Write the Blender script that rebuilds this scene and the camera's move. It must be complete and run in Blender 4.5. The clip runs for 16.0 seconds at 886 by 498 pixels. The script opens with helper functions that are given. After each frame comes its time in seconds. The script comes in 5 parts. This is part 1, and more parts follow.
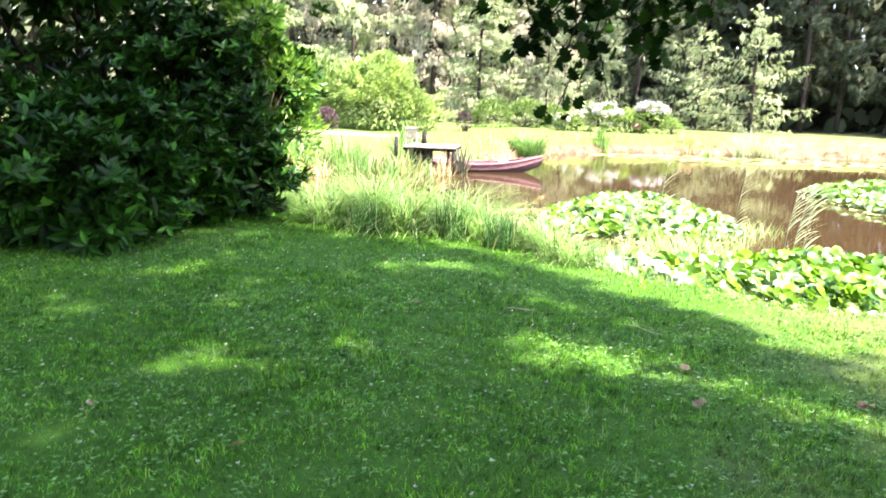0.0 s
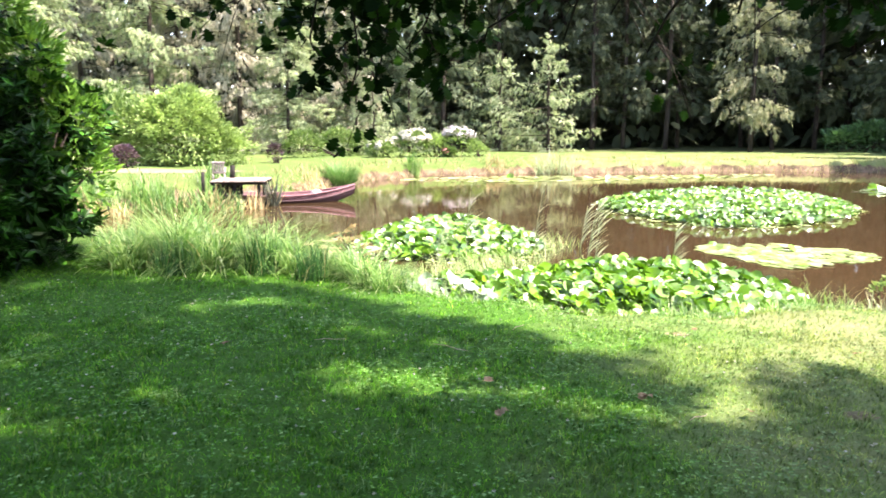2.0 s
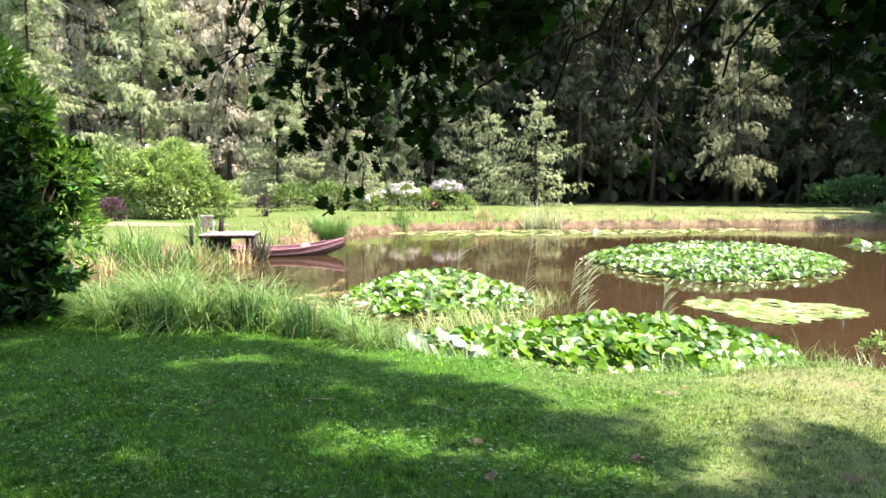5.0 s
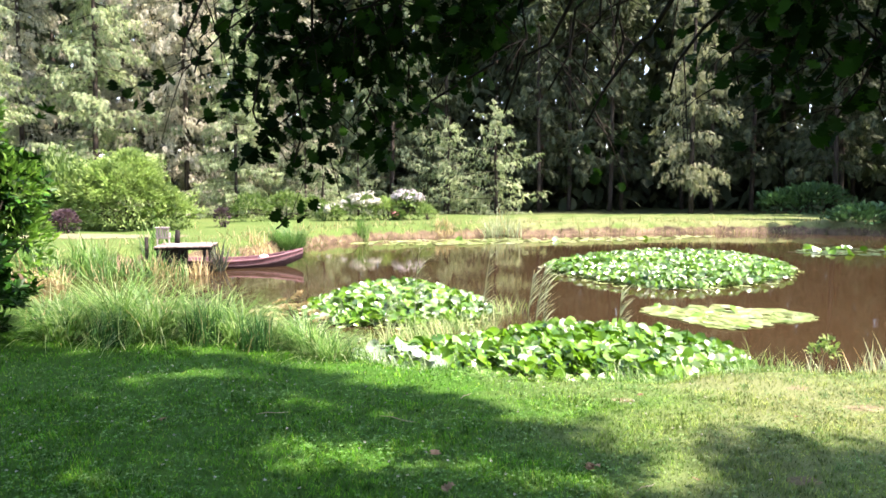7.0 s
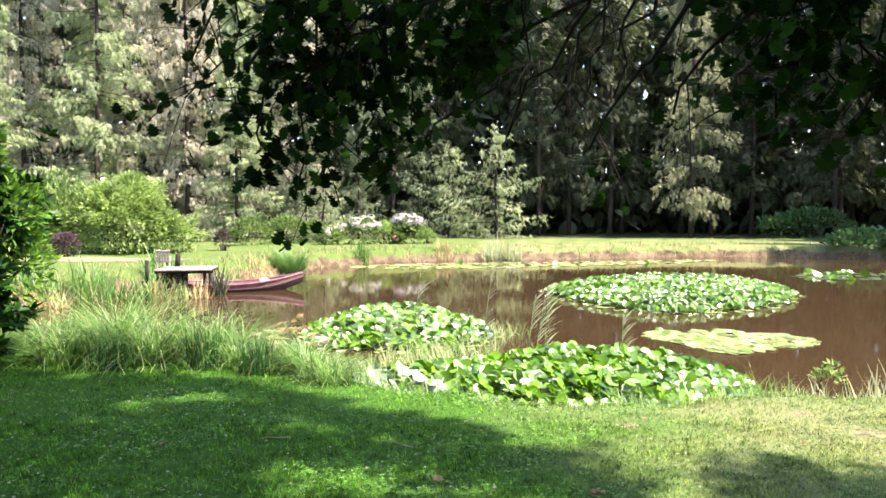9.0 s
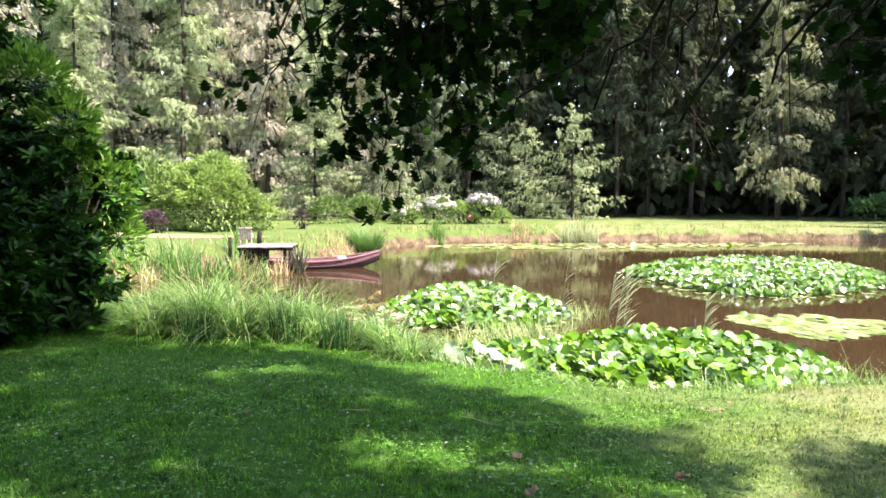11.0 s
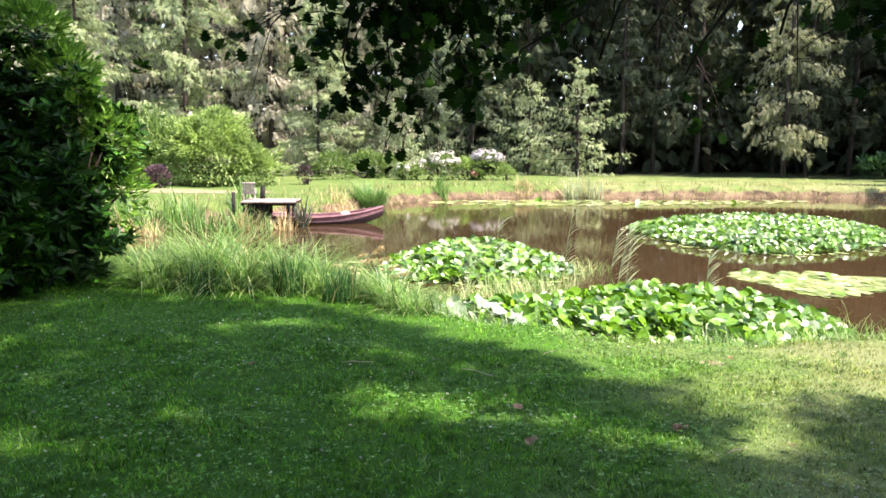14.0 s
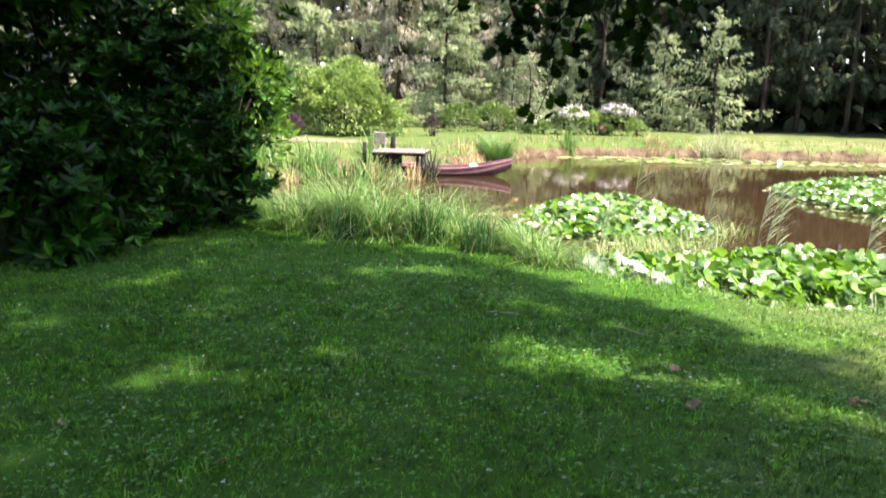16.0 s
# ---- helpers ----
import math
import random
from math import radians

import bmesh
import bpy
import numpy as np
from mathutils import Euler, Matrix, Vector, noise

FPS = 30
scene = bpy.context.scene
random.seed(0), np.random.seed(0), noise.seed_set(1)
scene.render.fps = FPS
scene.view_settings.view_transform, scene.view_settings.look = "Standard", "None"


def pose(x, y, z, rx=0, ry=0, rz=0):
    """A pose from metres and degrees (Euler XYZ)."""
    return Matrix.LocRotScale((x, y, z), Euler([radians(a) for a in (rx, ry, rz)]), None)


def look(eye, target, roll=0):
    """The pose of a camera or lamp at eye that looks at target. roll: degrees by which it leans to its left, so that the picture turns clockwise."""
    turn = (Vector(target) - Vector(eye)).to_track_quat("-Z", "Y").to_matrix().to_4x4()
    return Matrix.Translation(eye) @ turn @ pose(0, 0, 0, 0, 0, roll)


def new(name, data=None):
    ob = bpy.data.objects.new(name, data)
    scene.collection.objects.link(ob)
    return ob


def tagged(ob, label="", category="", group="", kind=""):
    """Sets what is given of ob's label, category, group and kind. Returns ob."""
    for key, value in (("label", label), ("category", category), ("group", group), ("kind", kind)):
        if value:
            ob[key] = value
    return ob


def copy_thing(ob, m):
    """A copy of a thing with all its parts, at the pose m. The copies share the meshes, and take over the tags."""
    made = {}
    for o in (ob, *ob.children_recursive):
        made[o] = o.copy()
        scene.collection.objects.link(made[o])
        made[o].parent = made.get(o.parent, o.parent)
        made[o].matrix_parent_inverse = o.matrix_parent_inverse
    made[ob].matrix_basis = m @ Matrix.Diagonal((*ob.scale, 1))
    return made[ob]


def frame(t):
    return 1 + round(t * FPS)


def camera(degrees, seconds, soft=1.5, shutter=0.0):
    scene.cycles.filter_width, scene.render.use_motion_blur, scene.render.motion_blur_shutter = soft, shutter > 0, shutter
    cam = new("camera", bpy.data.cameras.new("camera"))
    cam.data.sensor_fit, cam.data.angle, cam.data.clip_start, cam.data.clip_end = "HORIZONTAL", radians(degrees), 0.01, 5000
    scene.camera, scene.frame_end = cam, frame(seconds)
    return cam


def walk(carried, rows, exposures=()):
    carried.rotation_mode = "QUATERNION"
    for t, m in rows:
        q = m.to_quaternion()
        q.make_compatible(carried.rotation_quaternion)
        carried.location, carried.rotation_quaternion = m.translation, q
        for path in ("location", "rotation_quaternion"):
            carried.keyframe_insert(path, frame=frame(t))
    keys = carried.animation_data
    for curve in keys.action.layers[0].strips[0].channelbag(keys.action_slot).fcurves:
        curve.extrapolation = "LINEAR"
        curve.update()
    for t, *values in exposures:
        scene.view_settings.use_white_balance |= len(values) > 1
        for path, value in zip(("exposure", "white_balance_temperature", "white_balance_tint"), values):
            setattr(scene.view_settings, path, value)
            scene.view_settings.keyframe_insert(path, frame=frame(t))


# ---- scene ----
cam = camera(60.1, 16.0, soft=1.6, shutter=0.5)
PATH = [
    (0.0, pose(-0.090, -0.005, 1.494, 78.53, -1.97, 15.95)),
    (0.5, pose(-0.065, -0.019, 1.513, 80.27, -0.63, 13.96)),
    (1.0, pose(-0.028, -0.036, 1.518, 79.62, 0.00, 10.38)),
    (1.5, pose(0.003, -0.038, 1.516, 80.63, -0.47, 6.92)),
    (2.0, pose(0.043, -0.057, 1.525, 80.80, -0.01, 2.22)),
    (2.5, pose(0.038, -0.053, 1.538, 82.55, -0.16, 1.37)),
    (3.0, pose(0.025, -0.048, 1.551, 83.64, -0.39, 2.87)),
    (3.5, pose(0.032, -0.047, 1.553, 84.39, 0.24, 2.00)),
    (6.0, pose(0.043, -0.021, 1.557, 84.84, -0.32, 1.06)),
    (6.5, pose(0.058, -0.032, 1.559, 84.93, 0.57, -0.35)),
    (7.0, pose(0.076, -0.038, 1.572, 85.41, 0.10, -1.52)),
    (7.5, pose(0.061, -0.031, 1.582, 88.02, 0.01, -1.55)),
    (8.0, pose(0.059, -0.037, 1.578, 87.93, -0.22, -1.98)),
    (10.5, pose(0.026, 0.011, 1.542, 85.95, 0.33, 2.04)),
    (11.0, pose(0.011, 0.011, 1.535, 85.74, -0.24, 4.02)),
    (11.5, pose(0.012, 0.002, 1.539, 85.12, -0.30, 3.22)),
    (12.0, pose(0.023, 0.004, 1.524, 83.53, -0.52, 1.12)),
    (12.5, pose(0.031, 0.003, 1.524, 83.19, 0.30, -0.04)),
    (13.0, pose(0.021, 0.024, 1.513, 82.63, 0.32, 1.83)),
    (13.5, pose(0.013, 0.021, 1.510, 81.95, 0.02, 4.11)),
    (14.0, pose(0.021, 0.010, 1.513, 82.51, -0.47, 4.33)),
    (14.5, pose(0.014, 0.004, 1.513, 82.61, -0.22, 4.26)),
    (15.0, pose(0.007, 0.008, 1.499, 81.77, -0.52, 4.60)),
    (15.5, pose(-0.060, 0.025, 1.498, 81.90, -0.26, 12.97)),
    (16.0, pose(-0.208, 0.078, 1.459, 79.00, -1.30, 13.34)),
]
walk(cam, PATH, exposures=[(0.0, 3.18, 6850, 23), (1.5, 2.85, 6850, 23), (2.5, 2.3, 6850, 23), (3.0, 2.14, 6850, 23), (8.0, 2.2, 6850, 23), (12.5, 2.14, 6850, 23), (15.0, 2.02, 6850, 23), (15.5, 2.0, 6850, 23), (16.0, 2.05, 6850, 23)])

# ---- daylight: a high sun from the right ----
SUN_AZ, SUN_EL = radians(-19.0), radians(56.0)      # azimuth counted from +x towards +y
SUN = Vector((math.cos(SUN_EL) * math.cos(SUN_AZ), math.cos(SUN_EL) * math.sin(SUN_AZ), math.sin(SUN_EL)))
world = bpy.data.worlds.new("sky")
scene.world = world
world.use_nodes = True
sky = world.node_tree.nodes.new("ShaderNodeTexSky")
sky.sky_type, sky.sun_disc = "NISHITA", False
sky.sun_elevation, sky.sun_rotation = SUN_EL, radians(90) - SUN_AZ
world.node_tree.links.new(sky.outputs[0], world.node_tree.nodes["Background"].inputs[0])
world.node_tree.nodes["Background"].inputs[1].default_value = 0.15
sun_lamp = bpy.data.lights.new("sun", "SUN")
sun_lamp.energy, sun_lamp.angle, sun_lamp.color = 4.6, radians(0.8), (1.0, 0.95, 0.86)
sun_ob = new("sun", sun_lamp)
sun_ob.matrix_world = look(SUN * 80, (0, 0, 0))

# ---- materials ----


def material(name, rough=0.8, spec=0.3):
    m = bpy.data.materials.new(name)
    m.use_nodes = True
    b = m.node_tree.nodes["Principled BSDF"]
    b.inputs["Roughness"].default_value = rough
    b.inputs["Specular IOR Level"].default_value = spec
    return m, m.node_tree, b


def ramp(tree, fac, stops):
    r = tree.nodes.new("ShaderNodeValToRGB")
    while len(r.color_ramp.elements) < len(stops):
        r.color_ramp.elements.new(0.5)
    for e, (p, c) in zip(r.color_ramp.elements, stops):
        e.position, e.color = p, (*c, 1)
    tree.links.new(fac, r.inputs[0])
    return r.outputs[0]


def noise_tex(tree, scale, detail=4, rough=0.6, coords="Object"):
    co = tree.nodes.new("ShaderNodeTexCoord")
    n = tree.nodes.new("ShaderNodeTexNoise")
    n.inputs["Scale"].default_value, n.inputs["Detail"].default_value, n.inputs["Roughness"].default_value = scale, detail, rough
    tree.links.new(co.outputs[coords], n.inputs["Vector"])
    return n.outputs[0]


def mix(tree, fac, a, b, kind="MIX"):
    n = tree.nodes.new("ShaderNodeMix")
    n.data_type, n.blend_type = "RGBA", kind
    for key, v in ((0, fac), (6, a), (7, b)):
        if isinstance(v, (int, float)):
            n.inputs[key].default_value = v
        elif isinstance(v, tuple):
            n.inputs[key].default_value = (*v, 1)
        else:
            tree.links.new(v, n.inputs[key])
    return n.outputs[2]


def bump(tree, b, height, strength=0.4, dist=0.02):
    n = tree.nodes.new("ShaderNodeBump")
    n.inputs["Strength"].default_value, n.inputs["Distance"].default_value = strength, dist
    tree.links.new(height, n.inputs["Height"])
    tree.links.new(n.outputs[0], b.inputs["Normal"])


def dry_and_sunlit(t):
    """Parched, worn patches of lawn, plus a paling eastward that paints in the sunlit side."""
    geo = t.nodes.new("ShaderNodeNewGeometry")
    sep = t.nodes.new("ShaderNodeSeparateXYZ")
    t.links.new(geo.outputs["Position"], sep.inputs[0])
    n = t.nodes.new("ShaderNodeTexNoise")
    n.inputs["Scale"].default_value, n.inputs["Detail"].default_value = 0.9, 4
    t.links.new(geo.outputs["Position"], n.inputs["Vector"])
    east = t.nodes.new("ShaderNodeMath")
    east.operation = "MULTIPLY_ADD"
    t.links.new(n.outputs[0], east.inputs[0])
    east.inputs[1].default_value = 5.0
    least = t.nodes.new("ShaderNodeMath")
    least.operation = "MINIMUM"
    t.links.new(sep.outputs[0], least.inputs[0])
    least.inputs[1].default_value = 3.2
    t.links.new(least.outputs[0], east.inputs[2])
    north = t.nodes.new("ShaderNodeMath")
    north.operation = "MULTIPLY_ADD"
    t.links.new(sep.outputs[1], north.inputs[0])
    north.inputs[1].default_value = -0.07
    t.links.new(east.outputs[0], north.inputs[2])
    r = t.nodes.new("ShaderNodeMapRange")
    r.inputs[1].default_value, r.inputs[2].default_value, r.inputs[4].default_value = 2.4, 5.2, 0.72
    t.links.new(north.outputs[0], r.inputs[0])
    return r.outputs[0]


def leaf_material(name, dark, light, rough=0.5, spec=0.3, glow=0.35, patch=0.6, tint=None, dry=None, depth=0.28, share=0.25, fine=0.0):
    """Foliage: each leaf its own shade, larger drifts of colour, some light let through."""
    m, t, b = material(name, rough, spec)
    geo = t.nodes.new("ShaderNodeNewGeometry")
    per_leaf = ramp(t, geo.outputs["Random Per Island"], [(0.0, dark), (1 - share, light), (1.0, tint or light)])
    if dry:
        per_leaf = mix(t, dry_and_sunlit(t), per_leaf, ramp(t, geo.outputs["Random Per Island"], [(0.0, dry[0]), (1.0, dry[1])]))
    drift = noise_tex(t, patch, 3)
    shade = ramp(t, drift, [(0.3, (1 - depth, 1.04 - depth, 0.98 - depth)), (0.7, (1 + 0.54 * depth, 1 + 0.43 * depth, 1.0))])
    colour = mix(t, 1.0, per_leaf, shade, "MULTIPLY")
    # fine dark flecks in the colour stand in for blades shading each other
    if fine:
        blade_shade = ramp(t, noise_tex(t, fine, 2), [(0.38, (0.34, 0.38, 0.34)), (0.60, (1.3, 1.26, 1.15))])
        colour = mix(t, 1.0, colour, blade_shade, "MULTIPLY")
    t.links.new(colour, b.inputs["Base Color"])
    if glow:
        tr = t.nodes.new("ShaderNodeBsdfTranslucent")
        lit = mix(t, 1.0, colour, (1.1, 1.22, 0.98), "MULTIPLY")
        t.links.new(lit, tr.inputs[0])
        ms = t.nodes.new("ShaderNodeMixShader")
        ms.inputs[0].default_value = glow
        t.links.new(b.outputs[0], ms.inputs[1])
        t.links.new(tr.outputs[0], ms.inputs[2])
        t.links.new(ms.outputs[0], t.nodes["Material Output"].inputs[0])
    return m


def solid_material(name, a, b_col, scale=8.0, rough=0.8, spec=0.3, relief=0.3, dist=0.01, stretch=None):
    m, t, b = material(name, rough, spec)
    co = t.nodes.new("ShaderNodeTexCoord")
    mp = t.nodes.new("ShaderNodeMapping")
    mp.inputs["Scale"].default_value = stretch or (1, 1, 1)
    t.links.new(co.outputs["Object"], mp.inputs[0])
    n1, n2 = t.nodes.new("ShaderNodeTexNoise"), t.nodes.new("ShaderNodeTexNoise")
    for n, s in ((n1, scale), (n2, scale * 7)):
        n.inputs["Scale"].default_value, n.inputs["Detail"].default_value = s, 5
        t.links.new(mp.outputs[0], n.inputs["Vector"])
    base = ramp(t, n1.outputs[0], [(0.32, a), (0.68, b_col)])
    fine = ramp(t, n2.outputs[0], [(0.3, (0.7, 0.7, 0.7)), (0.7, (1.15, 1.15, 1.15))])
    t.links.new(mix(t, 1.0, base, fine, "MULTIPLY"), b.inputs["Base Color"])
    bump(t, b, n2.outputs[0], relief, dist)
    return m


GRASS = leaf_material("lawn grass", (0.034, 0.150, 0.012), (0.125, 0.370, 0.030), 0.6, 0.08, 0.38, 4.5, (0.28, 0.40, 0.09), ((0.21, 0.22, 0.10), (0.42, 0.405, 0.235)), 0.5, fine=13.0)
CLOVER = leaf_material("clover", (0.035, 0.135, 0.020), (0.14, 0.32, 0.065), 0.5, 0.2, 0.3, 4.5, (0.25, 0.38, 0.16), ((0.10, 0.15, 0.05), (0.26, 0.31, 0.14)), depth=0.3)
SEDGE = leaf_material("sedge", (0.030, 0.108, 0.020), (0.22, 0.38, 0.105), 0.42, 0.4, 0.42, 0.8, (0.50, 0.55, 0.34), share=0.28)
RUSH_PALE = leaf_material("waterside grass", (0.035, 0.11, 0.025), (0.14, 0.27, 0.075), 0.5, 0.3, 0.35, 1.0, (0.3, 0.4, 0.18))
RUSH = leaf_material("deep green rush", (0.012, 0.055, 0.014), (0.05, 0.15, 0.04), 0.45, 0.3, 0.25, 1.5)
REED = leaf_material("pale reed", (0.22, 0.28, 0.15), (0.46, 0.50, 0.35), 0.6, 0.2, 0.35, 1.0)
REED_GREEN = leaf_material("pale green reed grass", (0.11, 0.20, 0.06), (0.34, 0.44, 0.20), 0.6, 0.2, 0.4, 1.0, (0.48, 0.50, 0.33))
DRY = leaf_material("dry sedge", (0.30, 0.22, 0.12), (0.52, 0.42, 0.25), 0.7, 0.15, 0.3, 1.0)
BANK_GRASS = leaf_material("bank grass", (0.10, 0.135, 0.045), (0.27, 0.25, 0.12), 0.6, 0.2, 0.35, 0.4, (0.46, 0.37, 0.23), share=0.4)
# Near-black greens carry the bush's inner shade, the last tint its lit leaves
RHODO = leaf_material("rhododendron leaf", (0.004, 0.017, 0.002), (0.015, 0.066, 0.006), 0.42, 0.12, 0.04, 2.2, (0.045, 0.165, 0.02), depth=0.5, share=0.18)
LAUREL = leaf_material("laurel leaf", (0.05, 0.14, 0.018), (0.15, 0.30, 0.04), 0.42, 0.4, 0.35, 0.8, (0.22, 0.38, 0.06))
# Oak leaves coloured almost black: the boughs' backlit shade is in the base colour
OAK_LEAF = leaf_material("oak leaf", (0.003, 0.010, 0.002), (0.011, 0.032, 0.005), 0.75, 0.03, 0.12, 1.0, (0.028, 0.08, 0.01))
# The whitish last tint of both lily mixes paints sky glare on some leaves
LILY = leaf_material("lily leaf", (0.028, 0.100, 0.004), (0.135, 0.30, 0.012), 0.33, 0.6, 0.2, 1.2, (0.32, 0.39, 0.35), depth=0.4, share=0.24)
LILY_SHEEN = leaf_material("lily leaf with painted sky sheen", (0.030, 0.100, 0.006), (0.14, 0.30, 0.02), 0.3, 0.7, 0.18, 1.2, (0.29, 0.36, 0.31), depth=0.45, share=0.36)
# Floating leaves of the far corner, tree shade put into their colour
LILY_SHADED = leaf_material("floating lily leaf in shade tone", (0.03, 0.06, 0.03), (0.08, 0.13, 0.06), 0.4, 0.4, 0.1, 1.2)
# Waxy leaves, their base colour whitened for the sky's glare
LILY_WAX = leaf_material("waxy pale lily leaf", (0.13, 0.22, 0.11), (0.34, 0.40, 0.35), 0.35, 0.8, 0.15, 1.2)
DOCK = leaf_material("dark dock leaf", (0.03, 0.035, 0.03), (0.08, 0.09, 0.07), 0.5, 0.3, 0.2, 1.0)
LILY_PALE = leaf_material("floating lily leaf", (0.11, 0.19, 0.04), (0.36, 0.42, 0.19), 0.3, 0.5, 0.1, 1.6, (0.46, 0.48, 0.36), depth=0.4)
BUSH_LIGHT = leaf_material("light green shrub leaf", (0.14, 0.23, 0.07), (0.36, 0.48, 0.18), 0.5, 0.35, 0.4, 0.9, (0.38, 0.47, 0.20), depth=0.5, share=0.12)
BUSH_MID = leaf_material("green shrub leaf", (0.07, 0.13, 0.035), (0.18, 0.26, 0.08), 0.5, 0.3, 0.35, 0.5)
BUSH_DARK = leaf_material("dark shrub leaf", (0.03, 0.085, 0.03), (0.10, 0.20, 0.075), 0.45, 0.35, 0.2, 0.5)
PLUM = leaf_material("plum leaf", (0.045, 0.025, 0.035), (0.11, 0.07, 0.09), 0.5, 0.3, 0.25, 0.5)
# Sun and shade are mixed into these needle colours: pale for lit trees, dark for shaded
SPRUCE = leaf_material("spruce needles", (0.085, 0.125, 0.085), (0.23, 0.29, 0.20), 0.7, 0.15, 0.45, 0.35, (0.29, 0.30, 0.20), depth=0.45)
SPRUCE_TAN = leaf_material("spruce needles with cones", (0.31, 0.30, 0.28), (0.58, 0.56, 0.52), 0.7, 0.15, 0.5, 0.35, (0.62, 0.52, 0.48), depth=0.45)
SPRUCE_GREEN = leaf_material("sunlit green spruce needles", (0.19, 0.255, 0.165), (0.42, 0.50, 0.33), 0.7, 0.15, 0.5, 0.35, (0.48, 0.44, 0.38), depth=0.5)
SPRUCE_SUNLIT = leaf_material("sunlit ragged spruce needles", (0.15, 0.175, 0.115), (0.34, 0.36, 0.25), 0.7, 0.15, 0.45, 0.35, (0.44, 0.40, 0.31), depth=0.45)
SPRUCE_SHADED = leaf_material("shaded spruce needles", (0.035, 0.05, 0.028), (0.10, 0.12, 0.07), 0.7, 0.2, 0.25, 0.35)
FLOWER = leaf_material("white florets", (0.36, 0.35, 0.32), (0.55, 0.53, 0.50), 0.6, 0.2, 0.2, 2.0)
FLOWER_LILAC = leaf_material("lilac white florets", (0.30, 0.27, 0.31), (0.46, 0.42, 0.46), 0.6, 0.2, 0.2, 2.0)
FLOWER_PINK = leaf_material("pink florets", (0.45, 0.12, 0.16), (0.62, 0.28, 0.30), 0.6, 0.2, 0.2, 2.0)
BARK = solid_material("bark", (0.025, 0.020, 0.016), (0.085, 0.068, 0.054), 3.0, 0.95, 0.1, 0.8, 0.04, (4, 4, 0.8))
TWIG = solid_material("twig bark", (0.010, 0.008, 0.006), (0.03, 0.024, 0.018), 14.0, 0.9, 0.1, 0.4, 0.004)
BOAT_WOOD = solid_material("weathered red brown boat paint", (0.10, 0.042, 0.048), (0.23, 0.115, 0.12), 5.0, 0.55, 0.35, 0.4, 0.006, (1, 8, 3))
BOAT_DARK = solid_material("dark tarred wood", (0.035, 0.018, 0.02), (0.08, 0.045, 0.05), 6.0, 0.6, 0.3, 0.4, 0.006, (1, 8, 3))
DECK_WOOD = solid_material("weathered grey deck wood", (0.16, 0.13, 0.11), (0.34, 0.28, 0.25), 5.0, 0.85, 0.15, 0.5, 0.006, (1, 10, 4))
# Post wood taken down to near black to hold the shade under the jetty
POST_WOOD = solid_material("near black post wood", (0.006, 0.005, 0.004), (0.024, 0.019, 0.016), 6.0, 0.8, 0.25, 0.5, 0.01, (5, 5, 1))
CHAIR_PALE = solid_material("pale chair paint", (0.34, 0.29, 0.27), (0.48, 0.42, 0.39), 9.0, 0.6, 0.3, 0.15, 0.002)
CLOTH_PALE = solid_material("pale canvas", (0.38, 0.34, 0.32), (0.54, 0.49, 0.46), 12.0, 0.9, 0.1, 0.3, 0.004)
DEAD_LEAF = solid_material("dead leaf", (0.15, 0.095, 0.045), (0.33, 0.23, 0.13), 30.0, 0.8, 0.2, 0.3, 0.002)
STRAW = solid_material("dry stick", (0.30, 0.24, 0.15), (0.48, 0.41, 0.29), 20.0, 0.9, 0.1, 0.3, 0.002)
SOIL = solid_material("dry lawn soil", (0.13, 0.115, 0.06), (0.26, 0.22, 0.13), 6.0, 0.95, 0.1, 0.8, 0.02)
PATH_SAND = solid_material("pale sandy path", (0.13, 0.13, 0.07), (0.24, 0.22, 0.13), 2.0, 0.95, 0.1, 0.5, 0.02)


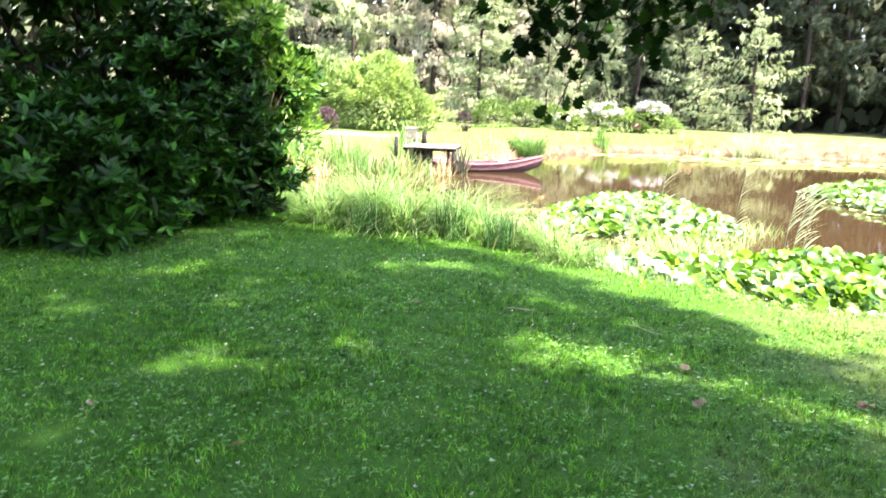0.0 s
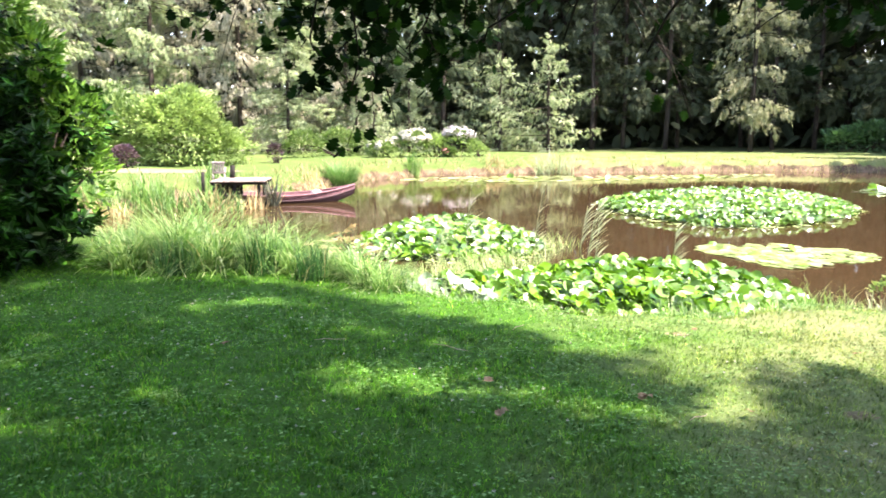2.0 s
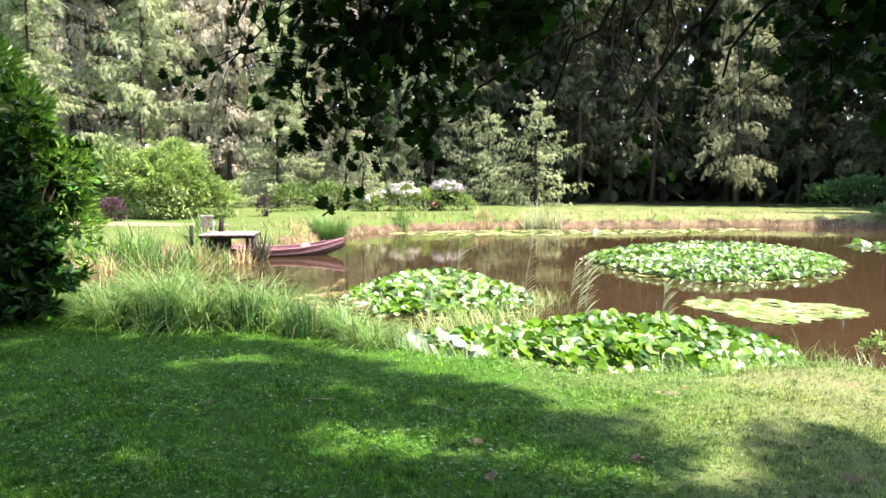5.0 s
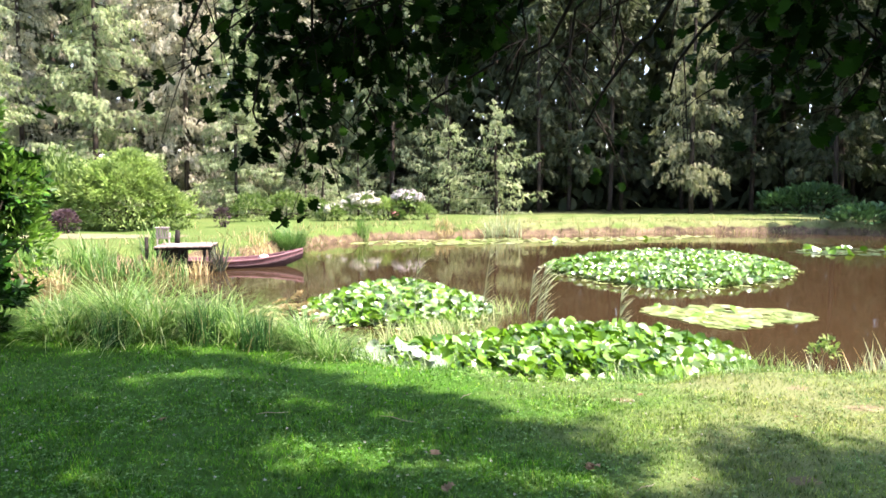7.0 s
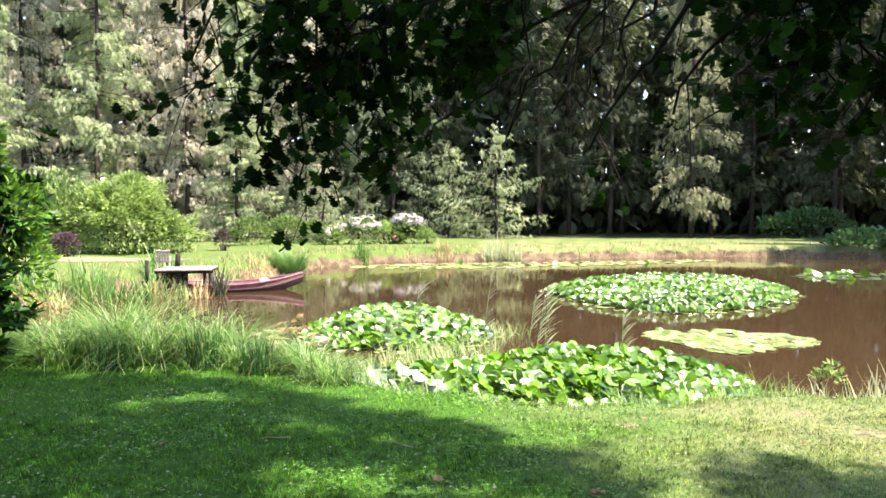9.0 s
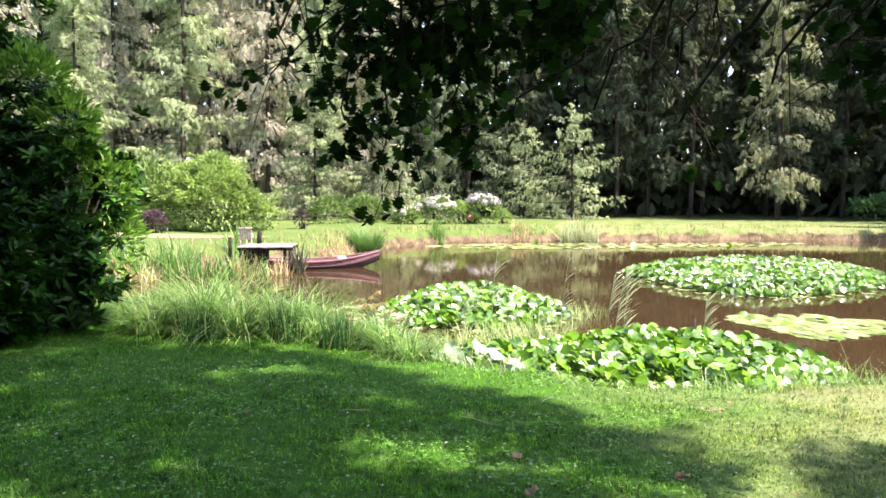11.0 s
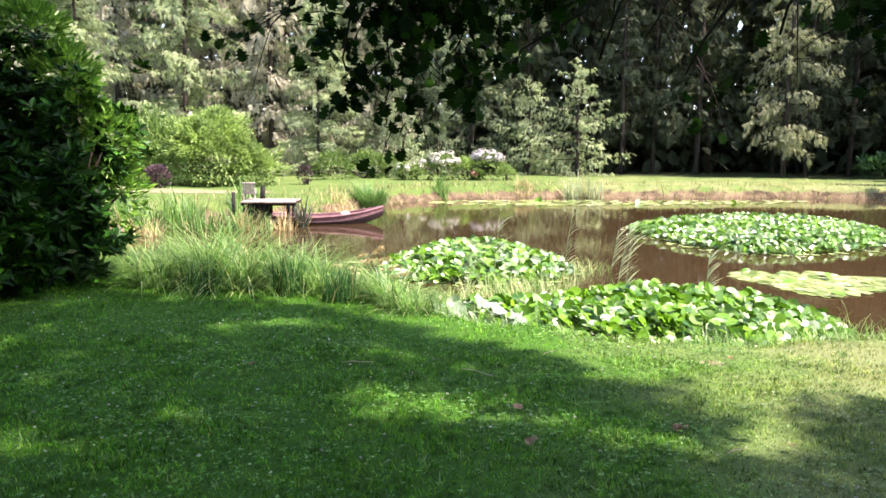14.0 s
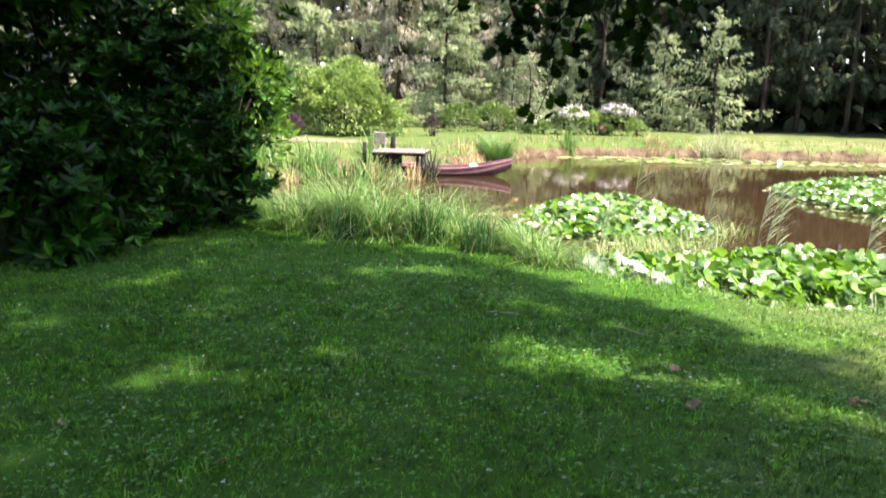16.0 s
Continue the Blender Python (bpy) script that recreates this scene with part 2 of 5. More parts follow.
def ground_material():
    m, t, b = material("meadow soil and turf", 0.95, 0.12)
    geo = t.nodes.new("ShaderNodeNewGeometry")
    sep = t.nodes.new("ShaderNodeSeparateXYZ")
    t.links.new(geo.outputs["Position"], sep.inputs[0])
    big, mid, fine = noise_tex(t, 0.35, 4), noise_tex(t, 2.2, 5), noise_tex(t, 40.0, 4)
    turf = mix(t, mid, (0.052, 0.10, 0.024), (0.115, 0.165, 0.048))
    turf = mix(t, ramp(t, big, [(0.45, (0, 0, 0)), (0.75, (0.3, 0.3, 0.3))]), turf, (0.20, 0.19, 0.08))
    turf = mix(t, 1.0, turf, ramp(t, fine, [(0.3, (0.6, 0.62, 0.55)), (0.7, (1.2, 1.2, 1.1))]), "MULTIPLY")
    turf = mix(t, dry_and_sunlit(t), turf, mix(t, fine, (0.14, 0.155, 0.06), (0.30, 0.295, 0.14)))
    # near ground coloured darker, standing in for shade in the gaps between tufts
    gap_shade = t.nodes.new("ShaderNodeMapRange")
    gap_shade.inputs[1].default_value, gap_shade.inputs[2].default_value = 9.0, 11.0
    t.links.new(sep.outputs[1], gap_shade.inputs[0])
    turf = mix(t, gap_shade.outputs[0], mix(t, fine, (0.020, 0.066, 0.008), (0.060, 0.150, 0.018)), turf)
    # dry soil colour, and again the painted paling of the sunlit side
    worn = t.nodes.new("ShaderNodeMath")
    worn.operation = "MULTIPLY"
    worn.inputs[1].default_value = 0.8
    t.links.new(dry_and_sunlit(t), worn.inputs[0])
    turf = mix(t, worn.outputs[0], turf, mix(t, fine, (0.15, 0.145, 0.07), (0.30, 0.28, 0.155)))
    mud = mix(t, ramp(t, mid, [(0.35, (0, 0, 0)), (0.65, (1, 1, 1))]), (0.055, 0.038, 0.024), (0.21, 0.150, 0.095))
    mud = mix(t, 1.0, mud, ramp(t, fine, [(0.3, (0.6, 0.6, 0.6)), (0.7, (1.15, 1.15, 1.15))]), "MULTIPLY")
    rough_edge = t.nodes.new("ShaderNodeMath")
    rough_edge.operation = "MULTIPLY_ADD"
    t.links.new(mid, rough_edge.inputs[0])
    rough_edge.inputs[1].default_value = 0.55
    t.links.new(sep.outputs[2], rough_edge.inputs[2])
    fac = ramp(t, rough_edge.outputs[0], [(0.0, (1, 1, 1)), (0.07, (0, 0, 0))])
    forest = t.nodes.new("ShaderNodeMath")
    forest.operation = "MULTIPLY_ADD"
    t.links.new(big, forest.inputs[0])
    forest.inputs[1].default_value = 6.0
    t.links.new(sep.outputs[1], forest.inputs[2])
    far = t.nodes.new("ShaderNodeMapRange")
    far.inputs[1].default_value, far.inputs[2].default_value = 46.5, 49.0
    t.links.new(forest.outputs[0], far.inputs[0])
    turf = mix(t, far.outputs[0], turf, mix(t, mid, (0.035, 0.03, 0.018), (0.06, 0.085, 0.025)))
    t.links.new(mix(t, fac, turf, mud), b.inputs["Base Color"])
    bump(t, b, fine, 0.6, 0.03)
    return m


def water_material():
    m, t, b = material("murky pond water", 0.04, 0.5)
    b.inputs["IOR"].default_value = 1.33
    n = noise_tex(t, 0.25, 3)
    t.links.new(mix(t, n, (0.027, 0.017, 0.0080), (0.048, 0.030, 0.0145)), b.inputs["Base Color"])
    bump(t, b, noise_tex(t, 2.0, 3), 0.035, 0.05)
    return m


GROUND, WATER = ground_material(), water_material()

# ---- mesh helpers ----
rng = np.random.default_rng(7)


def mesh_from(name, verts, faces, mat, smooth=False):
    """A mesh from arrays: verts (n, 3) and a list of face arrays (m, k)."""
    me = bpy.data.meshes.new(name)
    faces = [np.asarray(f, dtype=np.int32) for f in faces if len(f)]
    loops = np.concatenate([f.ravel() for f in faces])
    sizes = np.concatenate([np.full(len(f), f.shape[1], dtype=np.int32) for f in faces])
    me.vertices.add(len(verts))
    me.vertices.foreach_set("co", np.asarray(verts, dtype=np.float32).ravel())
    me.loops.add(len(loops))
    me.loops.foreach_set("vertex_index", loops)
    me.polygons.add(len(sizes))
    me.polygons.foreach_set("loop_start", np.concatenate([[0], np.cumsum(sizes)[:-1]]).astype(np.int32))
    me.update(calc_edges=True)
    me.validate()
    me.polygons.foreach_set("use_smooth", np.full(len(me.polygons), smooth))
    if mat:
        me.materials.append(mat)
    return me


def child(name, mesh, parent, label="", m=None):
    ob = new(name, mesh)
    ob.parent = parent
    if m is not None:
        ob.matrix_basis = m
    if label:
        ob["label"] = label
    return ob


def thing(name, label, category, group="", m=None, kind=""):
    ob = new(name)
    if m is not None:
        ob.matrix_basis = m
    return tagged(ob, label, category, group, kind)


def stack(parts):
    """Joins (verts, faces) pairs into one pair."""
    vs, fs, off = [], {}, 0
    for v, faces in parts:
        for f in faces:
            f = np.asarray(f)
            if len(f):
                fs.setdefault(f.shape[1], []).append(f + off)
        vs.append(v)
        off += len(v)
    return np.concatenate(vs), [np.concatenate(f) for f in fs.values()]


def scatter(template, places, along, up, length, width=None):
    """Copies a small template (leaf along +y, face to +z) to many places."""
    tv, tf = template
    n, k = len(places), len(tv)
    along = along / (np.linalg.norm(along, axis=1, keepdims=True) + 1e-9)
    side = np.cross(along, up)
    side /= np.linalg.norm(side, axis=1, keepdims=True) + 1e-9
    face = np.cross(side, along)
    length = np.broadcast_to(np.asarray(length, float), (n,))
    width = length if width is None else np.broadcast_to(np.asarray(width, float), (n,))
    v = (places[:, None, :] + tv[None, :, 0:1] * (side * width[:, None])[:, None, :]
         + tv[None, :, 1:2] * (along * length[:, None])[:, None, :] + tv[None, :, 2:3] * (face * length[:, None])[:, None, :])
    step = (np.arange(n) * k)[:, None, None]
    return v.reshape(-1, 3), [(np.asarray(f)[None] + step).reshape(-1, np.asarray(f).shape[1]) for f in tf]


def unit(n, r=rng):
    v = r.normal(size=(n, 3))
    return v / np.linalg.norm(v, axis=1, keepdims=True)


# leaf shapes: width along x (1 = full width), length along y
OVATE = (np.array([(0, 0, 0), (0.42, 0.35, 0.06), (0.40, 0.65, 0.05), (0, 1, -0.06), (-0.40, 0.65, 0.05), (-0.42, 0.35, 0.06)]),
         [np.array([(0, 1, 2, 3), (0, 3, 4, 5)])])
LANCE = (np.array([(0, 0, 0), (0.5, 0.45, 0.05), (0, 1, -0.10), (-0.5, 0.45, 0.05)]), [np.array([(0, 1, 2), (0, 2, 3)])])
SPRAY = (np.array([(0, 0, 0), (0.5, 0.25, -0.06), (0.34, 0.62, -0.14), (0, 1, -0.26), (-0.34, 0.62, -0.14), (-0.5, 0.25, -0.06)]),
         [np.array([(0, 1, 2, 3), (0, 3, 4, 5)])])


def frond():
    """A spruce spray: a drooping spine with pairs of narrow side shoots."""
    v, tris = [], []

    def shoot(a, b, w):
        d = np.array(b) - np.array(a)
        side = np.array([d[1], -d[0], 0.0])
        side = side / (np.linalg.norm(side) + 1e-9) * w
        k = len(v)
        v.extend([np.array(a) - side, np.array(a) + side, np.array(b)])
        tris.append((k, k + 1, k + 2))
    drop = lambda y: -0.24 * y * y
    shoot((0, 0, 0), (0, 1, drop(1)), 0.08)
    for y, ln in ((0.10, 0.36), (0.34, 0.40), (0.60, 0.30)):
        for sx in (-1, 1):
            shoot((0, y, drop(y)), (sx * ln, y + 0.30, drop(y + 0.2) - 0.16 * ln), 0.085)
    return np.array(v), [np.array(tris)]


FROND = frond()


def oak_leaf():
    half = [(0.03, 0.0), (0.05, 0.10), (0.20, 0.22), (0.11, 0.30), (0.32, 0.42), (0.17, 0.52), (0.36, 0.66), (0.20, 0.74), (0.24, 0.88), (0.0, 1.0)]
    v, quads = [], []
    for x, y in half:
        z = 0.05 * math.sin(y * 7) - 0.12 * y * y
        v += [(0, y, z), (x * 1.5, y, z + 0.10 * x), (-x * 1.5, y, z + 0.10 * x)]
    for i in range(len(half) - 1):
        a, c = 3 * i, 3 * i + 3
        quads += [(a, a + 1, c + 1, c), (a, c, c + 2, a + 2)]
    return np.array(v), [np.array(quads)]


OAK = oak_leaf()


def blade_template(segments, bend):
    """A grass blade that leans over towards its tip, 1 long, 1 wide at its foot."""
    v, q = [], []
    for i in range(segments):
        s = i / segments
        a = bend * s
        y, z = math.sin(a) / max(bend, 1e-3), (1 - math.cos(a)) / max(bend, 1e-3)
        w = 0.5 * (1 - s ** 2)
        v += [(-w, y, z), (w, y, z)]
    a = bend
    v.append((0, math.sin(a) / max(bend, 1e-3), (1 - math.cos(a)) / max(bend, 1e-3)))
    for i in range(segments - 1):
        q.append((2 * i, 2 * i + 1, 2 * i + 3, 2 * i + 2))
    return np.array(v, float), [np.array(q).reshape(-1, 4), np.array([(2 * segments - 2, 2 * segments - 1, 2 * segments)])]


def blades(places, heights, widths, bend, segments, lean, r=rng, away=None):
    """Grass blades growing up from places, leaning out in chance directions or away from a tussock's middle."""
    n = len(places)
    a = r.uniform(0, 2 * np.pi, n) if away is None else away + r.normal(0, 0.6, n)
    tilt = np.abs(r.normal(0, lean, n))
    out = np.stack([np.cos(a), np.sin(a), np.zeros(n)], 1)
    along = out * np.sin(tilt)[:, None] + np.array([0, 0, 1.0]) * np.cos(tilt)[:, None]
    return scatter(blade_template(segments, bend), places, along, out + np.array([0, 0, 1e-3]), heights, widths)


def tube(points, radii, sides=6):
    """A round bar along a line of points."""
    pts, radii = np.asarray(points, float), np.asarray(radii, float)
    n = len(pts)
    tan = np.gradient(pts, axis=0)
    tan /= np.linalg.norm(tan, axis=1, keepdims=True) + 1e-9
    ref = np.array([1.0, 0, 0]) if abs(tan[0, 0]) < 0.8 else np.array([0, 1.0, 0])
    a = np.cross(tan, ref)
    a /= np.linalg.norm(a, axis=1, keepdims=True)
    b = np.cross(tan, a)
    ang = np.arange(sides) * 2 * np.pi / sides
    ring = a[:, None] * np.cos(ang)[None, :, None] + b[:, None] * np.sin(ang)[None, :, None]
    v = (pts[:, None] + ring * radii[:, None, None]).reshape(-1, 3)
    f = []
    for i in range(n - 1):
        for k in range(sides):
            k2 = (k + 1) % sides
            f.append((i * sides + k, i * sides + k2, (i + 1) * sides + k2, (i + 1) * sides + k))
    v = np.concatenate([v, pts[:1], pts[-1:]])
    caps = [(k, n * sides, (k + 1) % sides) for k in range(sides)]
    caps += [((n - 1) * sides + k, (n - 1) * sides + (k + 1) % sides, n * sides + 1) for k in range(sides)]
    return v, [np.array(f), np.array(caps)]


def box_mesh(name, size, mat, bevel=0.006, at=(0, 0, 0)):
    bm = bmesh.new()
    bmesh.ops.create_cube(bm, size=1)
    bmesh.ops.scale(bm, vec=size, verts=bm.verts)
    bmesh.ops.bevel(bm, geom=bm.edges[:], offset=min(bevel, 0.3 * min(size)), segments=1, affect="EDGES")
    bmesh.ops.translate(bm, vec=at, verts=bm.verts)
    me = bpy.data.meshes.new(name)
    bm.to_mesh(me)
    bm.free()
    me.materials.append(mat)
    return me

# ---- the ground, one sheet with the hollow of the pond, and the water ----
SHORE = [(-8.3, 15.2), (-7.6, 13.0), (-5.2, 11.2), (-3.2, 9.9), (-1.35, 8.55), (-0.4, 7.6), (0.65, 7.1), (2.2, 6.95), (3.4, 7.0),
         (4.6, 7.4), (6.4, 8.0), (9.5, 9.0), (14.0, 11.5), (18.0, 16.0), (20.5, 23.0), (20.3, 29.0), (18.2, 33.2), (12.6, 34.4),
         (6.5, 32.9), (1.5, 32.0), (-0.8, 31.2), (-2.6, 29.4), (-3.9, 27.4), (-4.9, 24.0), (-6.2, 21.6), (-7.6, 20.0), (-8.3, 17.6)]
WATER_Z = -0.5


def round_line(points, steps=6):
    """A smooth closed line through points (Catmull-Rom)."""
    p, out = np.array(points, float), []
    n = len(p)
    for i in range(n):
        a, b, c, d = p[i - 1], p[i], p[(i + 1) % n], p[(i + 2) % n]
        for s in np.arange(steps) / steps:
            out.append(0.5 * (2 * b + (c - a) * s + (2 * a - 5 * b + 4 * c - d) * s * s + (3 * b - a - 3 * c + d) * s ** 3))
    return np.array(out)


SHORE_LINE = round_line(SHORE)


def shore_distance(x, y):
    """Metres to the shore: above 0 on land, below 0 over water."""
    q = np.stack([np.ravel(x), np.ravel(y)], 1)
    a, b = SHORE_LINE, np.roll(SHORE_LINE, -1, axis=0)
    best, inside = np.full(len(q), 1e9), np.zeros(len(q), bool)
    for p0, p1 in zip(a, b):
        e = p1 - p0
        s = np.clip(((q - p0) @ e) / (e @ e), 0, 1)
        best = np.minimum(best, np.linalg.norm(q - p0 - s[:, None] * e, axis=1))
        cross = (p0[1] > q[:, 1]) != (p1[1] > q[:, 1])
        with np.errstate(divide="ignore", invalid="ignore"):
            at_x = p0[0] + (q[:, 1] - p0[1]) * e[0] / e[1]
        inside ^= cross & (q[:, 0] < at_x)
    return np.where(inside, -best, best).reshape(np.shape(x))


def ground_z(x, y):
    x, y = np.asarray(x, float), np.asarray(y, float)
    d = shore_distance(x, y)
    d = d + 0.12 * np.sin(x * 2.1 + y * 1.3) + 0.08 * np.sin(x * 4.7 - y * 3.9)
    lawn = 0.02 * np.sin(x * 0.9 + 1) * np.cos(y * 0.7) + 0.012 * np.sin(x * 2.7 + y * 1.9)
    bank = np.clip((d + 0.15) / 1.0, 0, 1)
    bank = bank * bank * (3 - 2 * bank)
    floor_z = np.clip(WATER_Z - 0.08 + d * 0.5, -1.6, WATER_Z - 0.08)
    return floor_z + (lawn - floor_z) * bank


gx = np.concatenate([[-3000, -900, -300, -120, -70, -45, -30], np.arange(-22, 30.1, 0.25), [36, 45, 60, 80, 140, 300, 900, 3000]])
gy = np.concatenate([[-3000, -900, -300, -120, -60, -30, -15, -8], np.arange(-4, 44, 0.25), [46, 50, 56, 64, 75, 95, 140, 300, 900, 3000]])
GX, GY = np.meshgrid(gx, gy)
nx, ny = len(gx), len(gy)
near_pond = (np.abs(GX) < 60) & (GY > -20) & (GY < 70)
GZ = np.zeros_like(GX)
GZ[near_pond] = ground_z(GX[near_pond], GY[near_pond])
idx = np.arange(nx * ny).reshape(ny, nx)
quads = np.stack([idx[:-1, :-1], idx[:-1, 1:], idx[1:, 1:], idx[1:, :-1]], -1).reshape(-1, 4)
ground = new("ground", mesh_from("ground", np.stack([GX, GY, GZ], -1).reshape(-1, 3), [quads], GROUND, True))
tagged(ground, "mown green lawn with bare muddy banks round a pond", "ground", kind="structure")

wl = SHORE_LINE + (SHORE_LINE - SHORE_LINE.mean(axis=0)) / np.linalg.norm(SHORE_LINE - SHORE_LINE.mean(axis=0), axis=1, keepdims=True) * 0.9
bm = bmesh.new()
bm.faces.new([bm.verts.new((x, y, WATER_Z)) for x, y in wl])
bmesh.ops.triangulate(bm, faces=bm.faces[:])
water_me = bpy.data.meshes.new("water")
bm.to_mesh(water_me)
bm.free()
water_me.materials.append(WATER)
water = tagged(new("water", water_me), "still brown murky pond water with mirrored trees", "pond water", kind="structure")

# sandy path along the lawn past the jetty
px = np.linspace(-40, -7.5, 40)
py = 25.2 + 0.06 * (px + 9) + 0.5 * np.sin(px * 0.3)
half = np.clip((-7.2 - px) * 0.5, 0.1, 0.9)
pv = np.concatenate([np.stack([px, py + s * half * 1.4, ground_z(px, py + s * half * 1.4) + 0.015 + 0 * px], 1) for s in (-1, -0.4, 0.4, 1)])
pq = [(r * 40 + i, r * 40 + i + 1, (r + 1) * 40 + i + 1, (r + 1) * 40 + i) for r in range(3) for i in range(39)]
tagged(new("path", mesh_from("path", pv, [np.array(pq)], PATH_SAND, True)), "pale sandy garden path across the lawn", "path", kind="structure")

# ---- conifers of the wood ----


def conifer(height, reach, skirt, mat, r, droop=0.35, thin=1.0, spray=0.40, trunk_r=0.14, weep=0.4, full=13, seen=13.5):
    """Trunk and crown meshes of a spruce: whorls of drooping boughs set with sprays of needles."""
    zs = np.linspace(0, height, 14)
    wob = np.cumsum(r.normal(0, 0.03, (14, 2)), axis=0)
    line = np.column_stack([wob, zs])
    tv = tube(line, trunk_r * (1 - zs / height) ** 0.8 + 0.015, 8)
    parts, bones = [], [tv]
    z = skirt
    P, A, U, L, Wd = [], [], [], [], []
    while z < height - 0.3:
        f = (z - skirt) / (height - skirt)
        length = reach * (1 - f) ** 0.75 * (0.55 + 0.45 * min(1, (f * 9 + 0.35)))
        for _ in range(r.integers(4, 7)):
            if r.random() > thin:
                continue
            a = r.uniform(0, 2 * math.pi)
            ln = length * r.uniform(0.45, 1.12) + 0.25
            zb = z + r.uniform(-0.4, 0.4)
            out = np.array([math.cos(a), math.sin(a), 0])
            s = np.linspace(0, 1, 6)
            up = r.uniform(-0.12, 0.34)
            path = np.array([np.interp(zb, zs, line[:, 0]), np.interp(zb, zs, line[:, 1]), max(zb, 0.15)]) + out * (s * ln)[:, None]
            path[:, 2] += ln * (up * s - droop * 1.5 * s ** 2 + 0.28 * s ** 3)
            if ln > 1.6:
                bones.append(tube(path[::2], 0.028 * (1 - s[::2]) + 0.006, 3))
            coarse = 1.0 if z < seen else 2.6
            m = int(4 + ln * full / coarse ** 1.6)
            t = r.uniform(0.06, 1.03, m) ** 0.75
            q = np.stack([np.interp(t, s, path[:, k]) for k in range(3)], 1) + r.normal(0, 0.05, (m, 3))
            q += np.cross(out, [0, 0, 1])[None] * (r.normal(0, 0.16, m) * np.clip(ln * (1.05 - t), 0.15, 1.2))[:, None]
            side = np.cross(out, [0, 0, 1]) * np.where(r.random(m) < 0.5, 1, -1)[:, None]
            d = out * r.uniform(0.2, 1.0, m)[:, None] + side * r.uniform(0.1, 1.0, m)[:, None] + np.array([0, 0, 1]) * r.uniform(-0.9, 0.2, m)[:, None]
            u = np.tile([0, 0, 1.0], (m, 1)) + r.normal(0, 0.35, (m, 3))
            hang = r.random(m) < weep
            d[hang] = out * 0.25 + side[hang] * 0.25 + np.array([0, 0, -1.0])
            q[:, 2] -= hang * r.uniform(0, 0.45, m) * np.clip(ln * 0.5, 0.2, 1.0)
            u[hang] = unit(int(hang.sum()), r) * np.array([1, 1, 0.1])
            P.append(q), A.append(d), U.append(u)
            L.append(coarse * spray * r.uniform(0.6, 1.4, m) * (0.7 + 0.3 * (1 - f))), Wd.append(coarse * spray * 0.8 * r.uniform(0.7, 1.3, m))
        z += r.uniform(0.38, 0.62) * (1 + 0.3 * (1 - f))
    crown = scatter(FROND, np.concatenate(P), np.concatenate(A), np.concatenate(U), np.concatenate(L), np.concatenate(Wd))
    trunk = stack(bones)
    return mesh_from("trunk", *trunk, BARK, True), mesh_from("crown", *crown, mat)


def tree(name, label, meshes, m, group, category="spruce tree"):
    ob = thing(name, label, category, group, m)
    child("trunk", meshes[0], ob)
    child("crown", meshes[1], ob)
    return ob


def stand(x, y, turn, scale, dz=0.0):
    return Matrix.Translation((x, y, float(ground_z(x, y)) - 0.05 + dz)) @ Matrix.Rotation(turn, 4, "Z") @ Matrix.Diagonal((scale, scale, scale, 1))


rt = np.random.default_rng(21)
WOOD = "spruces of the wood behind the pond"
